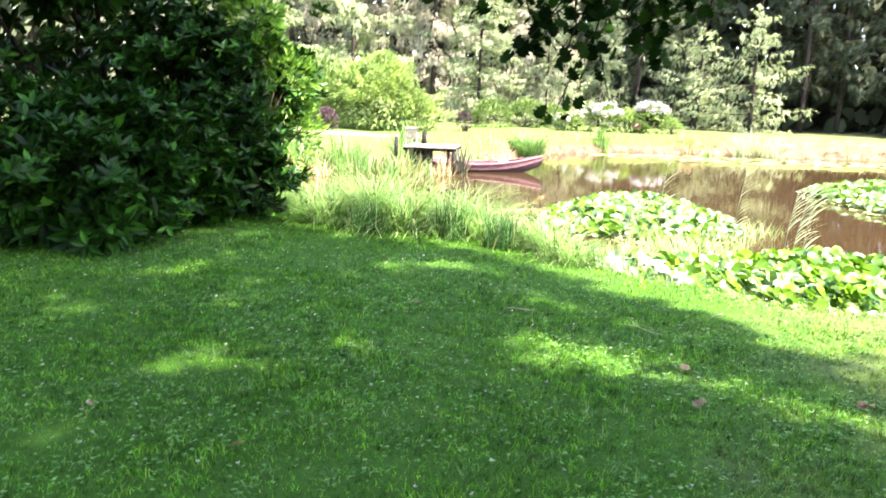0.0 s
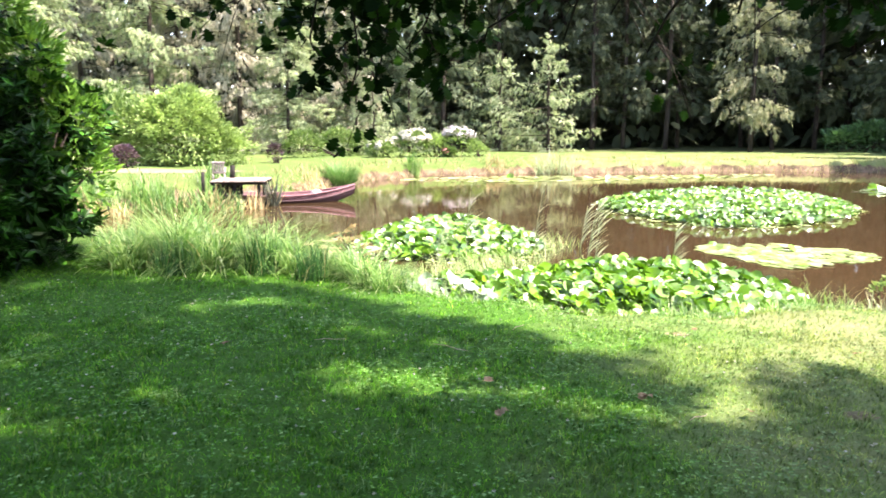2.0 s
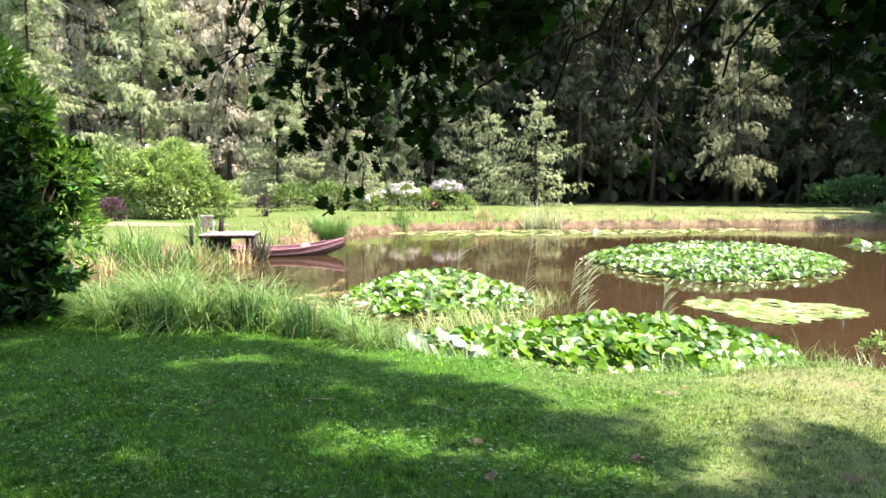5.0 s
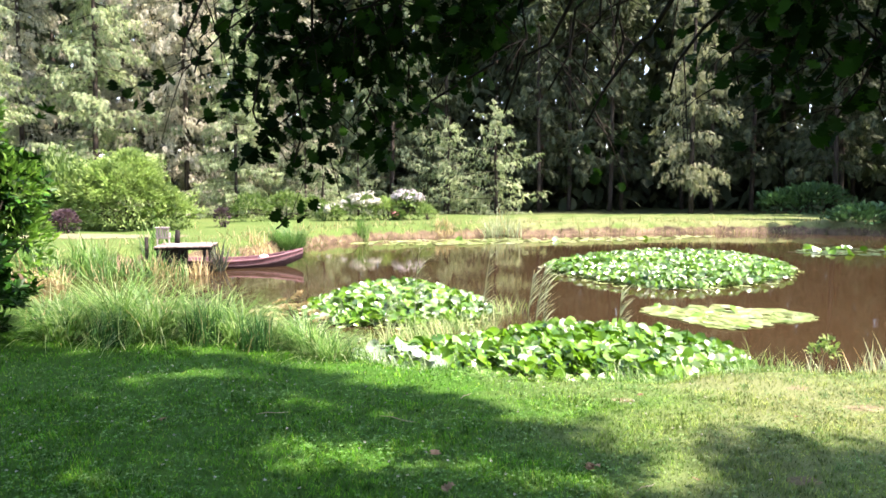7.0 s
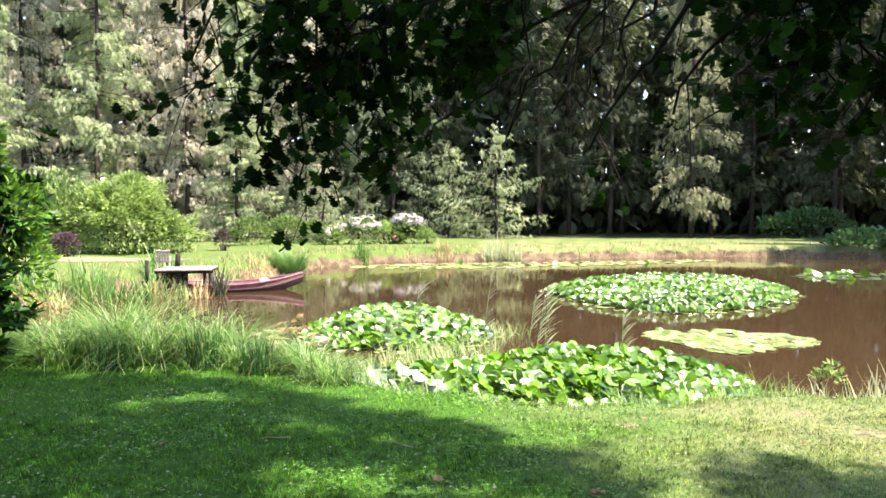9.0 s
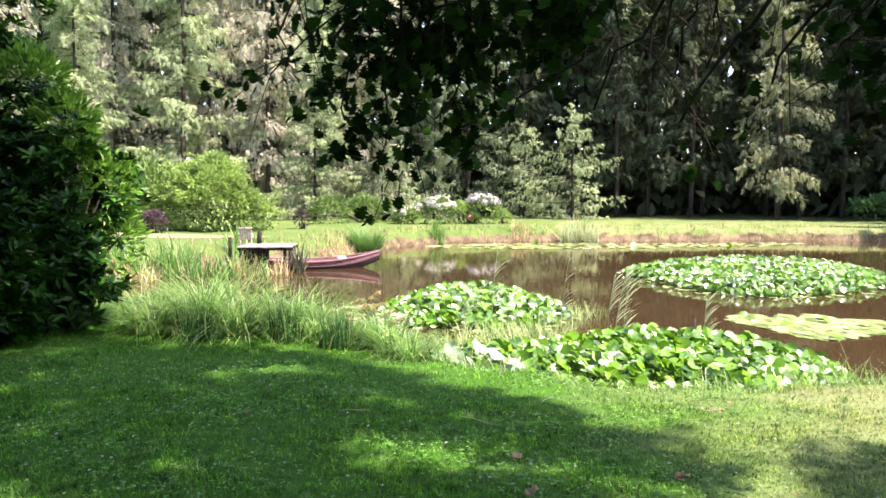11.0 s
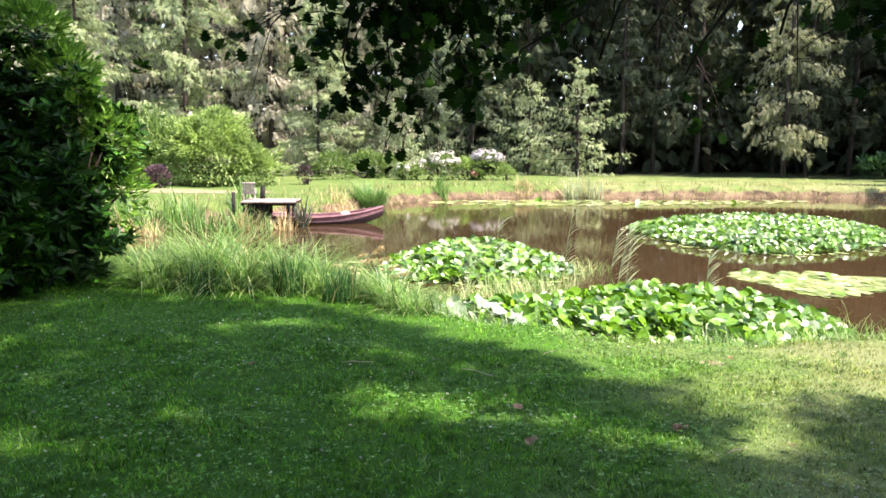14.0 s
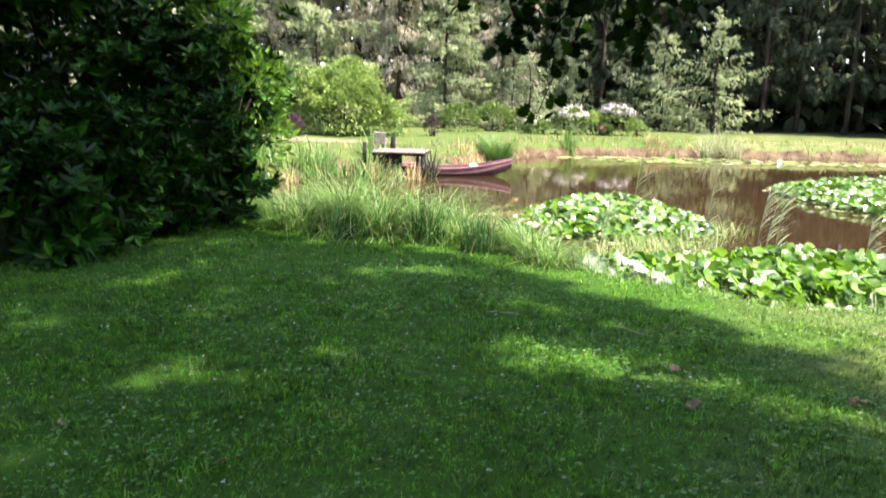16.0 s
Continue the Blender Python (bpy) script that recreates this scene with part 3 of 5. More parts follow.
kinds = [
    ("spruce_tree", "tall spruce hung with tan cones and grey green boughs", conifer(23, 4.4, 0.6, SPRUCE_TAN, rt, 0.42, spray=0.34, weep=0.65, full=25), [(-22, 43, 1.0), (-13.2, 44, 1.0), (-18.5, 49, 1.15), (-25, 36, 0.95), (-7.6, 46.5, 0.85)]),
    ("spruce_tree", "broad fresh green spruce with layered boughs", conifer(22, 4.3, 0.5, SPRUCE_GREEN, rt, 0.34, spray=0.33, weep=0.4, full=25), [(-17.2, 41, 1.05), (-28, 46, 1.1), (-9.6, 40.2, 0.58), (-21.0, 37.0, 0.72), (-10.4, 46.5, 0.95)]),
    ("spruce_tree", "grey green spruce with drooping boughs to the ground", conifer(21, 4.0, 0.4, SPRUCE, rt, 0.34), [(-6.4, 42.6, 0.5), (-1.8, 49, 1.0), (-3.6, 43.8, 0.45), (25.4, 31.2, 0.7)]),
    ("spruce_tree", "tall sunlit spruce with ragged hanging boughs above a bare trunk", conifer(23, 2.7, 2.2, SPRUCE_SUNLIT, rt, 0.46, 0.85, spray=0.34, weep=0.7, full=24), [(16.0, 45.0, 1.0)]),
    ("spruce_tree", "dark spruce of the dense wood, bare below", conifer(22, 3.1, 3.0, SPRUCE_SHADED, rt, 0.3, 0.85, spray=0.64, full=4), [(0.5, 54, 1.0), (6.5, 55, 1.0), (10.5, 56, 1.1), (14, 53.5, 0.95), (18.5, 54, 1.0), (23.5, 54, 1.0), (28.5, 50, 1.0), (33, 47, 1.0), (32, 42, 1.0), (35.5, 30.5, 1.0), (8.3, 53.5, 0.9), (19.8, 58, 1.1), (3.6, 58, 1.1), (-7, 55, 1.1), (21.5, 49.5, 1.0), (26.0, 47, 1.05), (18.6, 48.6, 0.9), (-12, 52, 1.2), (35, 37.5, 0.95), (34, 36, 1.1), (25.4, 58, 1.1), (36, 53, 1.1), (24.4, 44.6, 1.0), (27.6, 42.2, 1.05), (7.6, 49.5, 0.9), (12.2, 49.5, 1.0), (9.8, 51, 1.0), (1.6, 51, 0.95), (31.3, 28.6, 0.85), (31.0, 24.5, 0.85), (32.8, 33.0, 0.9), (29.8, 20.2, 0.85), (25.8, 33.6, 0.72), (27.0, 38.0, 0.62), (30, 53, 1.0)]),
    ("young_spruce", "young bushy spruce with pale sunlit branch tips", conifer(7.0, 3.7, 0.2, SPRUCE_GREEN, rt, 0.2, 1.0, 0.30, 0.10, full=18), [(4.5, 45.0, 1.0), (1.6, 46.6, 0.85), (-5.2, 40.6, 0.6)]),
]
for name, label, meshes, spots in kinds:
    for i, (x, y, s) in enumerate(spots):
        m = stand(x, y, rt.uniform(0, 6.28), s)
        if i == 0:
            first = tree(name, label, meshes, m, WOOD)
            continue
        c = copy_thing(first, Matrix.Identity(4))
        c.matrix_basis = m

# deep wood beyond, uncountable
far_parts_t, far_parts_c = [], []
for i in range(165):
    a = -0.85 + 1.7 * (i + rt.uniform(0, 1)) / 165
    d = rt.uniform(57, 80)
    x, y, h = d * math.sin(a), d * math.cos(a), rt.uniform(19, 26)
    far_parts_t.append(tube([(x, y, -0.1), (x, y, h * 0.5), (x, y, h)], [0.22, 0.15, 0.03], 5))
    n = 290
    f = rt.uniform(0, 1, n) ** 0.9
    aa = rt.uniform(0, 2 * np.pi, n)
    rad = 3.2 * (1 - f) ** 0.6 * np.sqrt(rt.uniform(0.1, 1, n)) + 0.1
    q = np.stack([x + rad * np.cos(aa), y + rad * np.sin(aa), 0.6 + f * (h - 0.6)], 1)
    dd = np.stack([np.cos(aa), np.sin(aa), rt.uniform(-1.2, 0, n)], 1)
    q[:70, 2] = rt.uniform(0.2, 4.0, 70)
    q[:70, :2] = np.array([x, y]) + rt.normal(0, 1.9, (70, 2))
    far_parts_c.append(scatter(SPRAY, q, dd, unit(n, rt) * 0.5 + np.array([0, 0, 1]), np.concatenate([rt.uniform(0.7, 1.2, 70), rt.uniform(1.0, 2.1, n - 70)]), rt.uniform(0.5, 1.0, n)))
far = thing("far_wood", "dense dark spruce wood far behind the lawn", "wood", kind="stuff")
child("trunk", mesh_from("trunk", *stack(far_parts_t), BARK, True), far)
child("crown", mesh_from("crown", *stack(far_parts_c), SPRUCE_SHADED), far)

# ---- shrubs ----


def lobed_points(n, lobes, r, shell=0.3, ground=0.05):
    """Points and outward directions over a heap of ellipsoids, none deep inside another."""
    lobes = np.array(lobes, float)
    w = (lobes[:, 3] * lobes[:, 4] + lobes[:, 4] * lobes[:, 5] + lobes[:, 3] * lobes[:, 5])
    pick = r.choice(len(lobes), n * 2, p=w / w.sum())
    d = unit(n * 2, r)
    d[:, 2] = np.abs(d[:, 2]) * np.where(r.random(n * 2) < 0.8, 1, -1)
    rad = 1 - shell * r.random(n * 2) ** 1.5 + 0.05 * r.normal(size=n * 2)
    bumpy = 1 + 0.10 * np.sin(d[:, 0] * 5 + pick) * np.sin(d[:, 1] * 6 + 2 * pick) + 0.06 * np.sin(d[:, 2] * 11 + pick)
    p = lobes[pick, :3] + d * lobes[pick, 3:] * (rad * bumpy)[:, None]
    keep = p[:, 2] > ground
    for k, l in enumerate(lobes):
        inside = np.linalg.norm((p - l[:3]) / l[3:], axis=1) < 0.72
        keep &= ~(inside & (pick != k))
    return p[keep][:n], d[keep][:n]


def shrub(name, label, m, lobes, count, leaf, size, width, mat, r, template=OVATE, upright=0.5, category="shrub", group="", stems=7, shell=0.3, clump=0.0):
    ob = thing(name, label, category, group, m)
    p, d = lobed_points(count, lobes, r, shell)
    if clump:
        w = np.sin(p[:, 0] * 3.1 * clump + 1.3 * np.sin(p[:, 2] * 2.3 * clump)) * np.sin(p[:, 1] * 2.9 * clump + 0.7) * np.sin(p[:, 2] * 3.7 * clump + p[:, 0])
        p = p + d * (0.32 * w)[:, None]
        if template is WHORL:
            f = np.sin(p[:, 0] * 9.0 + 2.0 * np.sin(p[:, 2] * 5.0)) + np.sin(p[:, 1] * 8.0 + 1.7 * np.sin(p[:, 0] * 4.0)) + np.sin(p[:, 2] * 10.0 + 1.5 * np.sin(p[:, 1] * 6.0))
            keep = f + r.normal(0, 0.3, len(p)) > 0.45
            p, d = p[keep], d[keep]
    n = len(p)
    along = d * (0.6 if template is WHORL else 1.0) + r.normal(0, 0.35, (n, 3)) + np.array([0, 0, upright - 0.3])
    crown = scatter(template, p, along, np.array([0, 0, 1.0]) + r.normal(0, 0.4, (n, 3)), size * r.uniform(0.7, 1.3, n), width * r.uniform(0.8, 1.2, n))
    if template is WHORL:
        q, e = lobed_points(count // 9, [(*l[:3], *(0.58 * v for v in l[3:])) for l in lobes], r, 0.3)
        crown = stack([crown, scatter(WHORL, q, e + r.normal(0, 0.5, q.shape), np.tile([0, 0, 1.0], (len(q), 1)), size * 1.8)])
    tagged(child("crown", mesh_from("crown", *crown, mat), ob), kind="stuff")
    lob = np.array(lobes, float)
    mid = lob[:, :3].mean(axis=0)
    for i in range(stems):
        tgt = lob[i % len(lob), :3] + r.normal(0, 0.25, 3) * lob[i % len(lob), 3:]
        s = np.linspace(0, 1, 5)[:, None]
        foot = np.array([mid[0], mid[1], -0.05]) + np.array([*r.normal(0, 0.12, 2), 0])
        child("stem", mesh_from("stem", *tube(foot + (tgt - foot) * s + np.array([0, 0, 0.15]) * np.sin(s * 3.1), np.linspace(0.04, 0.012, 5) * min(1.0, 1.6 * lob[:, 5].max()), 5), BARK, True), ob)
    return ob


def whorl(n_leaf, spread):
    """A rosette of n leaves round a shoot tip, shoot along +y."""
    parts = []
    for i in range(n_leaf):
        a = i * 2 * math.pi / n_leaf + 0.3 * (i % 3)
        sp = spread * (0.8 + 0.4 * ((i * 7) % 5) / 5)
        d = np.array([[math.sin(sp) * math.cos(a), math.cos(sp), math.sin(sp) * math.sin(a)]])
        parts.append(scatter(OVATE, np.zeros((1, 3)), d, np.array([[0, 1.0, 0.01]]), 1.0, 0.42))
    return stack(parts)


WHORL = whorl(8, 1.15)
rs = np.random.default_rng(5)
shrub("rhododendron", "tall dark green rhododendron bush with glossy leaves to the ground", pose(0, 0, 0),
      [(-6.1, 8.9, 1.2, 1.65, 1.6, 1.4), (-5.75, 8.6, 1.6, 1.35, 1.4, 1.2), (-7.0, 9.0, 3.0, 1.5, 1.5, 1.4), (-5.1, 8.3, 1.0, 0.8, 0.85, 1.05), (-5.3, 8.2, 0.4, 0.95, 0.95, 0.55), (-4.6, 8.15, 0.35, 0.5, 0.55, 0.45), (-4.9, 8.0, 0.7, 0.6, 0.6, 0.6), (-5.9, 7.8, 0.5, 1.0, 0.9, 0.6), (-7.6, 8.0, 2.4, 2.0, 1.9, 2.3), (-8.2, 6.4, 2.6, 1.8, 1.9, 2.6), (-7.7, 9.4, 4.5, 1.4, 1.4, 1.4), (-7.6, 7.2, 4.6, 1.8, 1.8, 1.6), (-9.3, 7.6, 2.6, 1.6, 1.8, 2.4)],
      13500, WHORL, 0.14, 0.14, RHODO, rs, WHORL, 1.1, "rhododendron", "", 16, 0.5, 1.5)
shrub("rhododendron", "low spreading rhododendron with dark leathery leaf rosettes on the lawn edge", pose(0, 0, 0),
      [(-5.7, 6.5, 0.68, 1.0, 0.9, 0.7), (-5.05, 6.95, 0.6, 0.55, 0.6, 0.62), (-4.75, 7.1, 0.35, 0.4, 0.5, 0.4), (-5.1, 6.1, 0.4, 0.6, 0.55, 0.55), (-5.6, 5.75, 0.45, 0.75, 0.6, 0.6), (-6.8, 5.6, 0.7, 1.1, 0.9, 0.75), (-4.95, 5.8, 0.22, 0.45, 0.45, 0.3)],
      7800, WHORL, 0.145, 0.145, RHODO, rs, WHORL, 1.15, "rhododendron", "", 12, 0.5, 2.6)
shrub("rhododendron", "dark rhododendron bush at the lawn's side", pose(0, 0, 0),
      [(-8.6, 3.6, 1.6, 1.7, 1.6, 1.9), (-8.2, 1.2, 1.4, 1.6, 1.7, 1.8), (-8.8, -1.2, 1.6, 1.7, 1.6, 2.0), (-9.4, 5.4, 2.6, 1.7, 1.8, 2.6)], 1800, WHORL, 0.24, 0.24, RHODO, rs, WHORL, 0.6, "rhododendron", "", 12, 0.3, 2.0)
shrub("laurel", "bright green sunlit laurel shrub beside the rhododendron", pose(0, 0, 0),
      [(-4.55, 8.7, 1.5, 0.33, 0.4, 0.45), (-4.75, 8.9, 0.9, 0.45, 0.5, 0.6), (-4.95, 8.6, 2.2, 0.36, 0.36, 0.45), (-5.35, 8.55, 2.75, 0.4, 0.36, 0.4), (-4.9, 8.6, 1.85, 0.35, 0.35, 0.3)], 3200, OVATE, 0.11, 0.05, LAUREL, rs, OVATE, 0.5, "laurel")

shrub("round_shrub", "large rounded light green deciduous shrub", pose(0, 0, 0),
      [(-11.3, 29.2, 1.1, 1.8, 1.6, 1.5), (-9.9, 29.6, 0.6, 1.2, 1.1, 0.9), (-12.8, 29.6, 0.8, 1.3, 1.3, 1.0), (-11.0, 29.3, 2.0, 1.1, 1.1, 0.95), (-12.2, 29.2, 1.6, 0.8, 0.9, 0.7), (-10.4, 28.9, 1.2, 0.9, 0.8, 0.8)],
      27000, OVATE, 0.14, 0.07, BUSH_LIGHT, rs, OVATE, 0.3, "shrub", "", 9, 0.4, 1.6)
shrub("shrub", "loose mid green shrub at the wood's edge", pose(0, 0, 0),
      [(-13.4, 29.5, 0.9, 1.5, 1.3, 1.6), (-14.5, 31, 1.2, 1.6, 1.4, 1.8)], 2200, OVATE, 0.26, 0.11, BUSH_MID, rs)
shrub("shrub", "low fresh green shrub in front of the spruces", pose(0, 0, 0),
      [(-7.9, 35.8, 0.5, 0.9, 0.6, 0.75), (-6.6, 37.8, 0.55, 0.9, 0.6, 0.8), (-5.4, 38.6, 0.5, 0.7, 0.5, 0.6)], 1900, OVATE, 0.2, 0.09, BUSH_MID, rs)
shrub("plum_shrub", "small purple leaved shrub by the path", pose(0, 0, 0), [(-12.3, 26.8, 0.35, 0.42, 0.4, 0.42)], 400, OVATE, 0.16, 0.08, PLUM, rs, category="shrub")
shrub("plum_shrub", "small purple leaved shrub in the lawn border", pose(0, 0, 0), [(-8.0, 31.0, 0.35, 0.28, 0.26, 0.42)], 220, OVATE, 0.14, 0.07, PLUM, rs, category="shrub")
shrub("dark_shrub", "broad dark evergreen shrub under the trees", pose(0, 0, 0), [(23.0, 44.5, 0.6, 2.0, 1.4, 1.1), (21.3, 44.8, 0.5, 1.3, 1.1, 0.8)], 1800, OVATE, 0.3, 0.14, BUSH_DARK, rs)
shrub("waterside_shrub", "leafy green shrub overhanging the pond bank", pose(0, 0, 0), [(19.4, 33.0, 0.05, 1.4, 1.2, 0.65), (21.3, 32.0, 0.1, 1.5, 1.4, 0.8)], 1800, OVATE, 0.3, 0.15, BUSH_DARK, rs)


def hydrangea(label, x, y, w, h, mat, r, heads=26, group="hydrangeas by the far lawn", low=0.6):
    ob = thing("hydrangea", label, "hydrangea", group, pose(x, y, float(ground_z(x, y))))
    p, d = lobed_points(520, [(0, 0, h * 0.45, w * 0.5, w * 0.45, h * 0.5)], r, 0.4)
    n = len(p)
    child("foliage", mesh_from("foliage", *scatter(OVATE, p, d + r.normal(0, 0.4, (n, 3)), np.array([0, 0, 1.0]) + r.normal(0, 0.3, (n, 3)), 0.2, 0.13), BUSH_MID), ob)
    hp, hd = lobed_points(heads * 2, [(0, 0, h * 0.52, w * 0.5, w * 0.46, h * 0.45)], r, 0.05, h * low)
    for q, dd in zip(hp, hd):
        k = 46
        u = unit(k, r)
        v = scatter(OVATE, u * np.array([0.18, 0.18, 0.13]), np.cross(u, unit(k, r)), u, 0.10, 0.10)
        child("flower_head", mesh_from("flower_head", *v, mat), ob, "", pose(*q))
    return ob


hydrangea("hydrangea in full white flower", -0.7, 37.6, 1.7, 1.4, FLOWER_LILAC, rs, 24, low=0.72)
hydrangea("hydrangea with dense white flower heads", -2.9, 37.3, 1.7, 1.3, FLOWER, rs, 24, low=0.62)
hydrangea("low hydrangea with white flowers", -4.3, 36.6, 1.3, 0.75, FLOWER, rs, 9)
hydrangea("small pink flowering hydrangea", -1.1, 36.9, 0.5, 0.5, FLOWER_PINK, rs, 2)
shrub("border_shrub", "fresh green shrub between white hydrangeas", pose(0, 0, 0), [(-1.75, 37.3, 0.45, 0.5, 0.4, 0.6)], 420, OVATE, 0.2, 0.08, BUSH_LIGHT, rs)
shrub("border_shrub", "fresh green perennial beside white hydrangeas", pose(0, 0, 0), [(0.3, 37.0, 0.25, 0.4, 0.35, 0.4)], 300, OVATE, 0.18, 0.07, BUSH_LIGHT, rs)

# unseen trees added behind the camera, closing off the open sky there
rear = conifer(15, 4.6, 0.3, SPRUCE_SHADED, rs, 0.3, spray=1.1, full=2.5, seen=20)
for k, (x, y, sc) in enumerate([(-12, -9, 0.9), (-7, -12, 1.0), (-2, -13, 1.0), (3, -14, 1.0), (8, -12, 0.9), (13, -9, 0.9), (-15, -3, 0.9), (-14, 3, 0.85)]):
    tree("spruce_tree", "bushy dark spruce added unseen behind the lawn", rear, stand(x, y, 0.8 * k, sc), "spruces closing the garden")

# ---- grass at the water ----


def grass_clump(label, x, y, radius, height, count, mat, r, lean=0.35, bend=1.1, width=0.010, name="sedge_clump", group="sedge clumps on the shore", tussock=False):
    ob = thing(name, label, "sedge", group, pose(x, y, 0))
    a, q = r.uniform(0, 2 * np.pi, count), radius * np.sqrt(r.random(count))
    lx, ly = q * np.cos(a), q * np.sin(a)
    places = np.stack([lx, ly, np.maximum(ground_z(x + lx, y + ly), WATER_Z - 0.08) - 0.02], 1)
    tagged(child("blade_tuft", mesh_from("blade_tuft", *blades(places, height * r.uniform(0.6, 1.15, count), width * r.uniform(0.7, 1.4, count), bend, 4, lean, r, a if tussock else None), mat), ob), kind="stuff")
    m = max(8, count // 40)
    a, q = r.uniform(0, 2 * np.pi, m), radius * np.sqrt(r.random(m))
    lx, ly = q * np.cos(a), q * np.sin(a)
    places = np.stack([lx, ly, np.maximum(ground_z(x + lx, y + ly), WATER_Z - 0.08) - 0.02], 1)
    tagged(child("dry_tuft", mesh_from("dry_tuft", *blades(places, height * r.uniform(0.5, 1.1, m), width, bend, 4, lean * 1.4, r), DRY), ob, "dry straw coloured blades"), kind="stuff")
    return ob


rg = np.random.default_rng(11)
for x, y, rad, h, n in [(-3.75, 8.15, 0.24, 0.95, 520), (-3.25, 8.3, 0.24, 1.12, 700), (-2.75, 8.05, 0.22, 1.08, 720), (-2.3, 8.25, 0.22, 1.02, 640), (-1.85, 7.95, 0.22, 0.88, 560),
                       (-1.45, 8.05, 0.2, 0.78, 480), (-1.1, 7.7, 0.2, 0.66, 440), (-0.95, 7.4, 0.18, 0.6, 420), (-0.78, 7.05, 0.16, 0.48, 320), (-4.4, 9.2, 0.35, 0.8, 360), (-3.3, 9.3, 0.35, 0.85, 380), (-2.3, 8.9, 0.28, 0.75, 320)]:
    grass_clump("arching green sedge tussock on the pond's edge", x, y, rad, h * rg.uniform(0.92, 1.12), int(n * 0.8), SEDGE, rg, rg.uniform(0.5, 0.68), rg.uniform(1.3, 1.9), 0.010, tussock=True)
for x, y, h in [(-3.1, 7.7, 0.42), (-2.15, 7.65, 0.55), (-1.55, 7.4, 0.42)]:
    grass_clump("upright deep green rush tuft before the sedge", x, y, 0.17, h, 130, RUSH, rg, 0.2, 0.4, 0.011, "rush_tuft", "rush tufts on the shore")
for x, y, rad, h, n in [(-7.9, 18.6, 0.5, 0.9, 260), (-8.6, 17.5, 0.5, 0.8, 260), (-7.0, 21.0, 0.5, 0.9, 260), (-2.3, 30.2, 0.22, 0.75, 150), (-5.6, 22.3, 0.4, 0.5, 140)]:
    grass_clump("tall green waterside grass clump on the far bank", x, y, rad, h, n, SEDGE, rg, 0.22, 0.6, 0.03, "grass_clump", "grass clumps on the far bank")
grass_clump("big round clump of dark green waterside grass", -4.4, 25.9, 0.4, 1.0, 900, RUSH_PALE, rg, 0.34, 0.9, 0.016, "grass_clump", "grass clumps on the far bank", tussock=True)
for x, y, h, n in [(-6.35, 18.15, 0.85, 50), (-5.7, 18.05, 0.7, 40), (-6.9, 18.3, 0.8, 60), (-7.3, 17.6, 0.7, 60)]:
    grass_clump("tall green waterside grass before the jetty", x, y, 0.3, h, n, RUSH_PALE, rg, 0.3, 0.7, 0.022, "grass_clump", "grass clumps by the jetty")
for x, y, h, n in [(3.0, 32.3, 1.0, 70), (3.5, 32.5, 1.15, 60), (4.0, 32.4, 0.8, 50)]:
    grass_clump("ragged pale weed stalks standing on the far bank", x, y, 0.32, h, n, REED, rg, 0.42, 0.5, 0.03, "bank_weed", "weeds on the far bank")
for x, y, rad, h, n in [(-5.95, 18.3, 0.3, 0.75, 34), (-5.5, 18.4, 0.25, 0.55, 24), (-5.25, 18.35, 0.3, 0.7, 34), (-6.2, 18.2, 0.2, 0.8, 30), (-8.0, 16.6, 0.4, 0.6, 100), (-5.0, 24.2, 0.5, 0.55, 70), (-5.6, 22.6, 0.5, 0.5, 70), (-4.8, 23.4, 0.5, 0.5, 70), (1.0, 32.3, 0.4, 0.5, 120)]:
    grass_clump("dry tan reed tuft at the water's edge", x, y, rad, h, n, DRY, rg, 0.3, 0.7, 0.022, "dry_reed_tuft", "dry reed tufts")
grass_clump("dark upright dock stalks beside the jetty", -5.08, 19.2, 0.2, 0.95, 46, DOCK, rg, 0.22, 0.5, 0.035, "dock_clump", "dock by the jetty")

# ---- water lilies ----


def lily_leaf(r, stalk, cup, k=12):
    """A round notched leaf with a raised rim on its stalk; 1 wide."""
    ang = np.linspace(0.16, 2 * np.pi - 0.16, k) - np.pi / 2
    rad = 0.5 * (1 + 0.05 * r.normal(size=k))
    wave = cup * (0.6 + 0.4 * np.sin(ang * 2 + r.uniform(0, 6)))
    rim = np.stack([rad * np.cos(ang) * 0.92, rad * np.sin(ang) * 1.08, wave * 0.5], 1)
    mid = np.stack([rad * 0.55 * np.cos(ang), rad * 0.55 * np.sin(ang), wave * 0.18], 1)
    v = np.concatenate([[(0, 0, 0)], mid, rim])
    f3 = [(0, 1 + i, 2 + i) for i in range(k - 1)]
    f4 = [(1 + i, 1 + k + i, 2 + k + i, 2 + i) for i in range(k - 1)]
    parts = [(v, [np.array(f3), np.array(f4)])]
    if stalk:
        parts.append(tube([(0, 0, 0.0), (0.06, 0.03, -0.9), (0.1, 0.05, -1.9)], [0.03, 0.03, 0.03], 3))
    return stack(parts)


rl = np.random.default_rng(3)
LEAF_SHAPES = [lily_leaf(rl, True, c) for c in (0.1, 0.25, 0.4, -0.2, -0.35, 0.15, 0.5, -0.1)]
FAR_SHAPES = [lily_leaf(rl, False, c, 8) for c in (0.1, 0.3, 0.45, -0.2, -0.35, 0.2, 0.5, -0.1)]
FLAT_SHAPES = [lily_leaf(rl, False, c, 9) for c in (0.03, 0.05, 0.02, 0.06)]


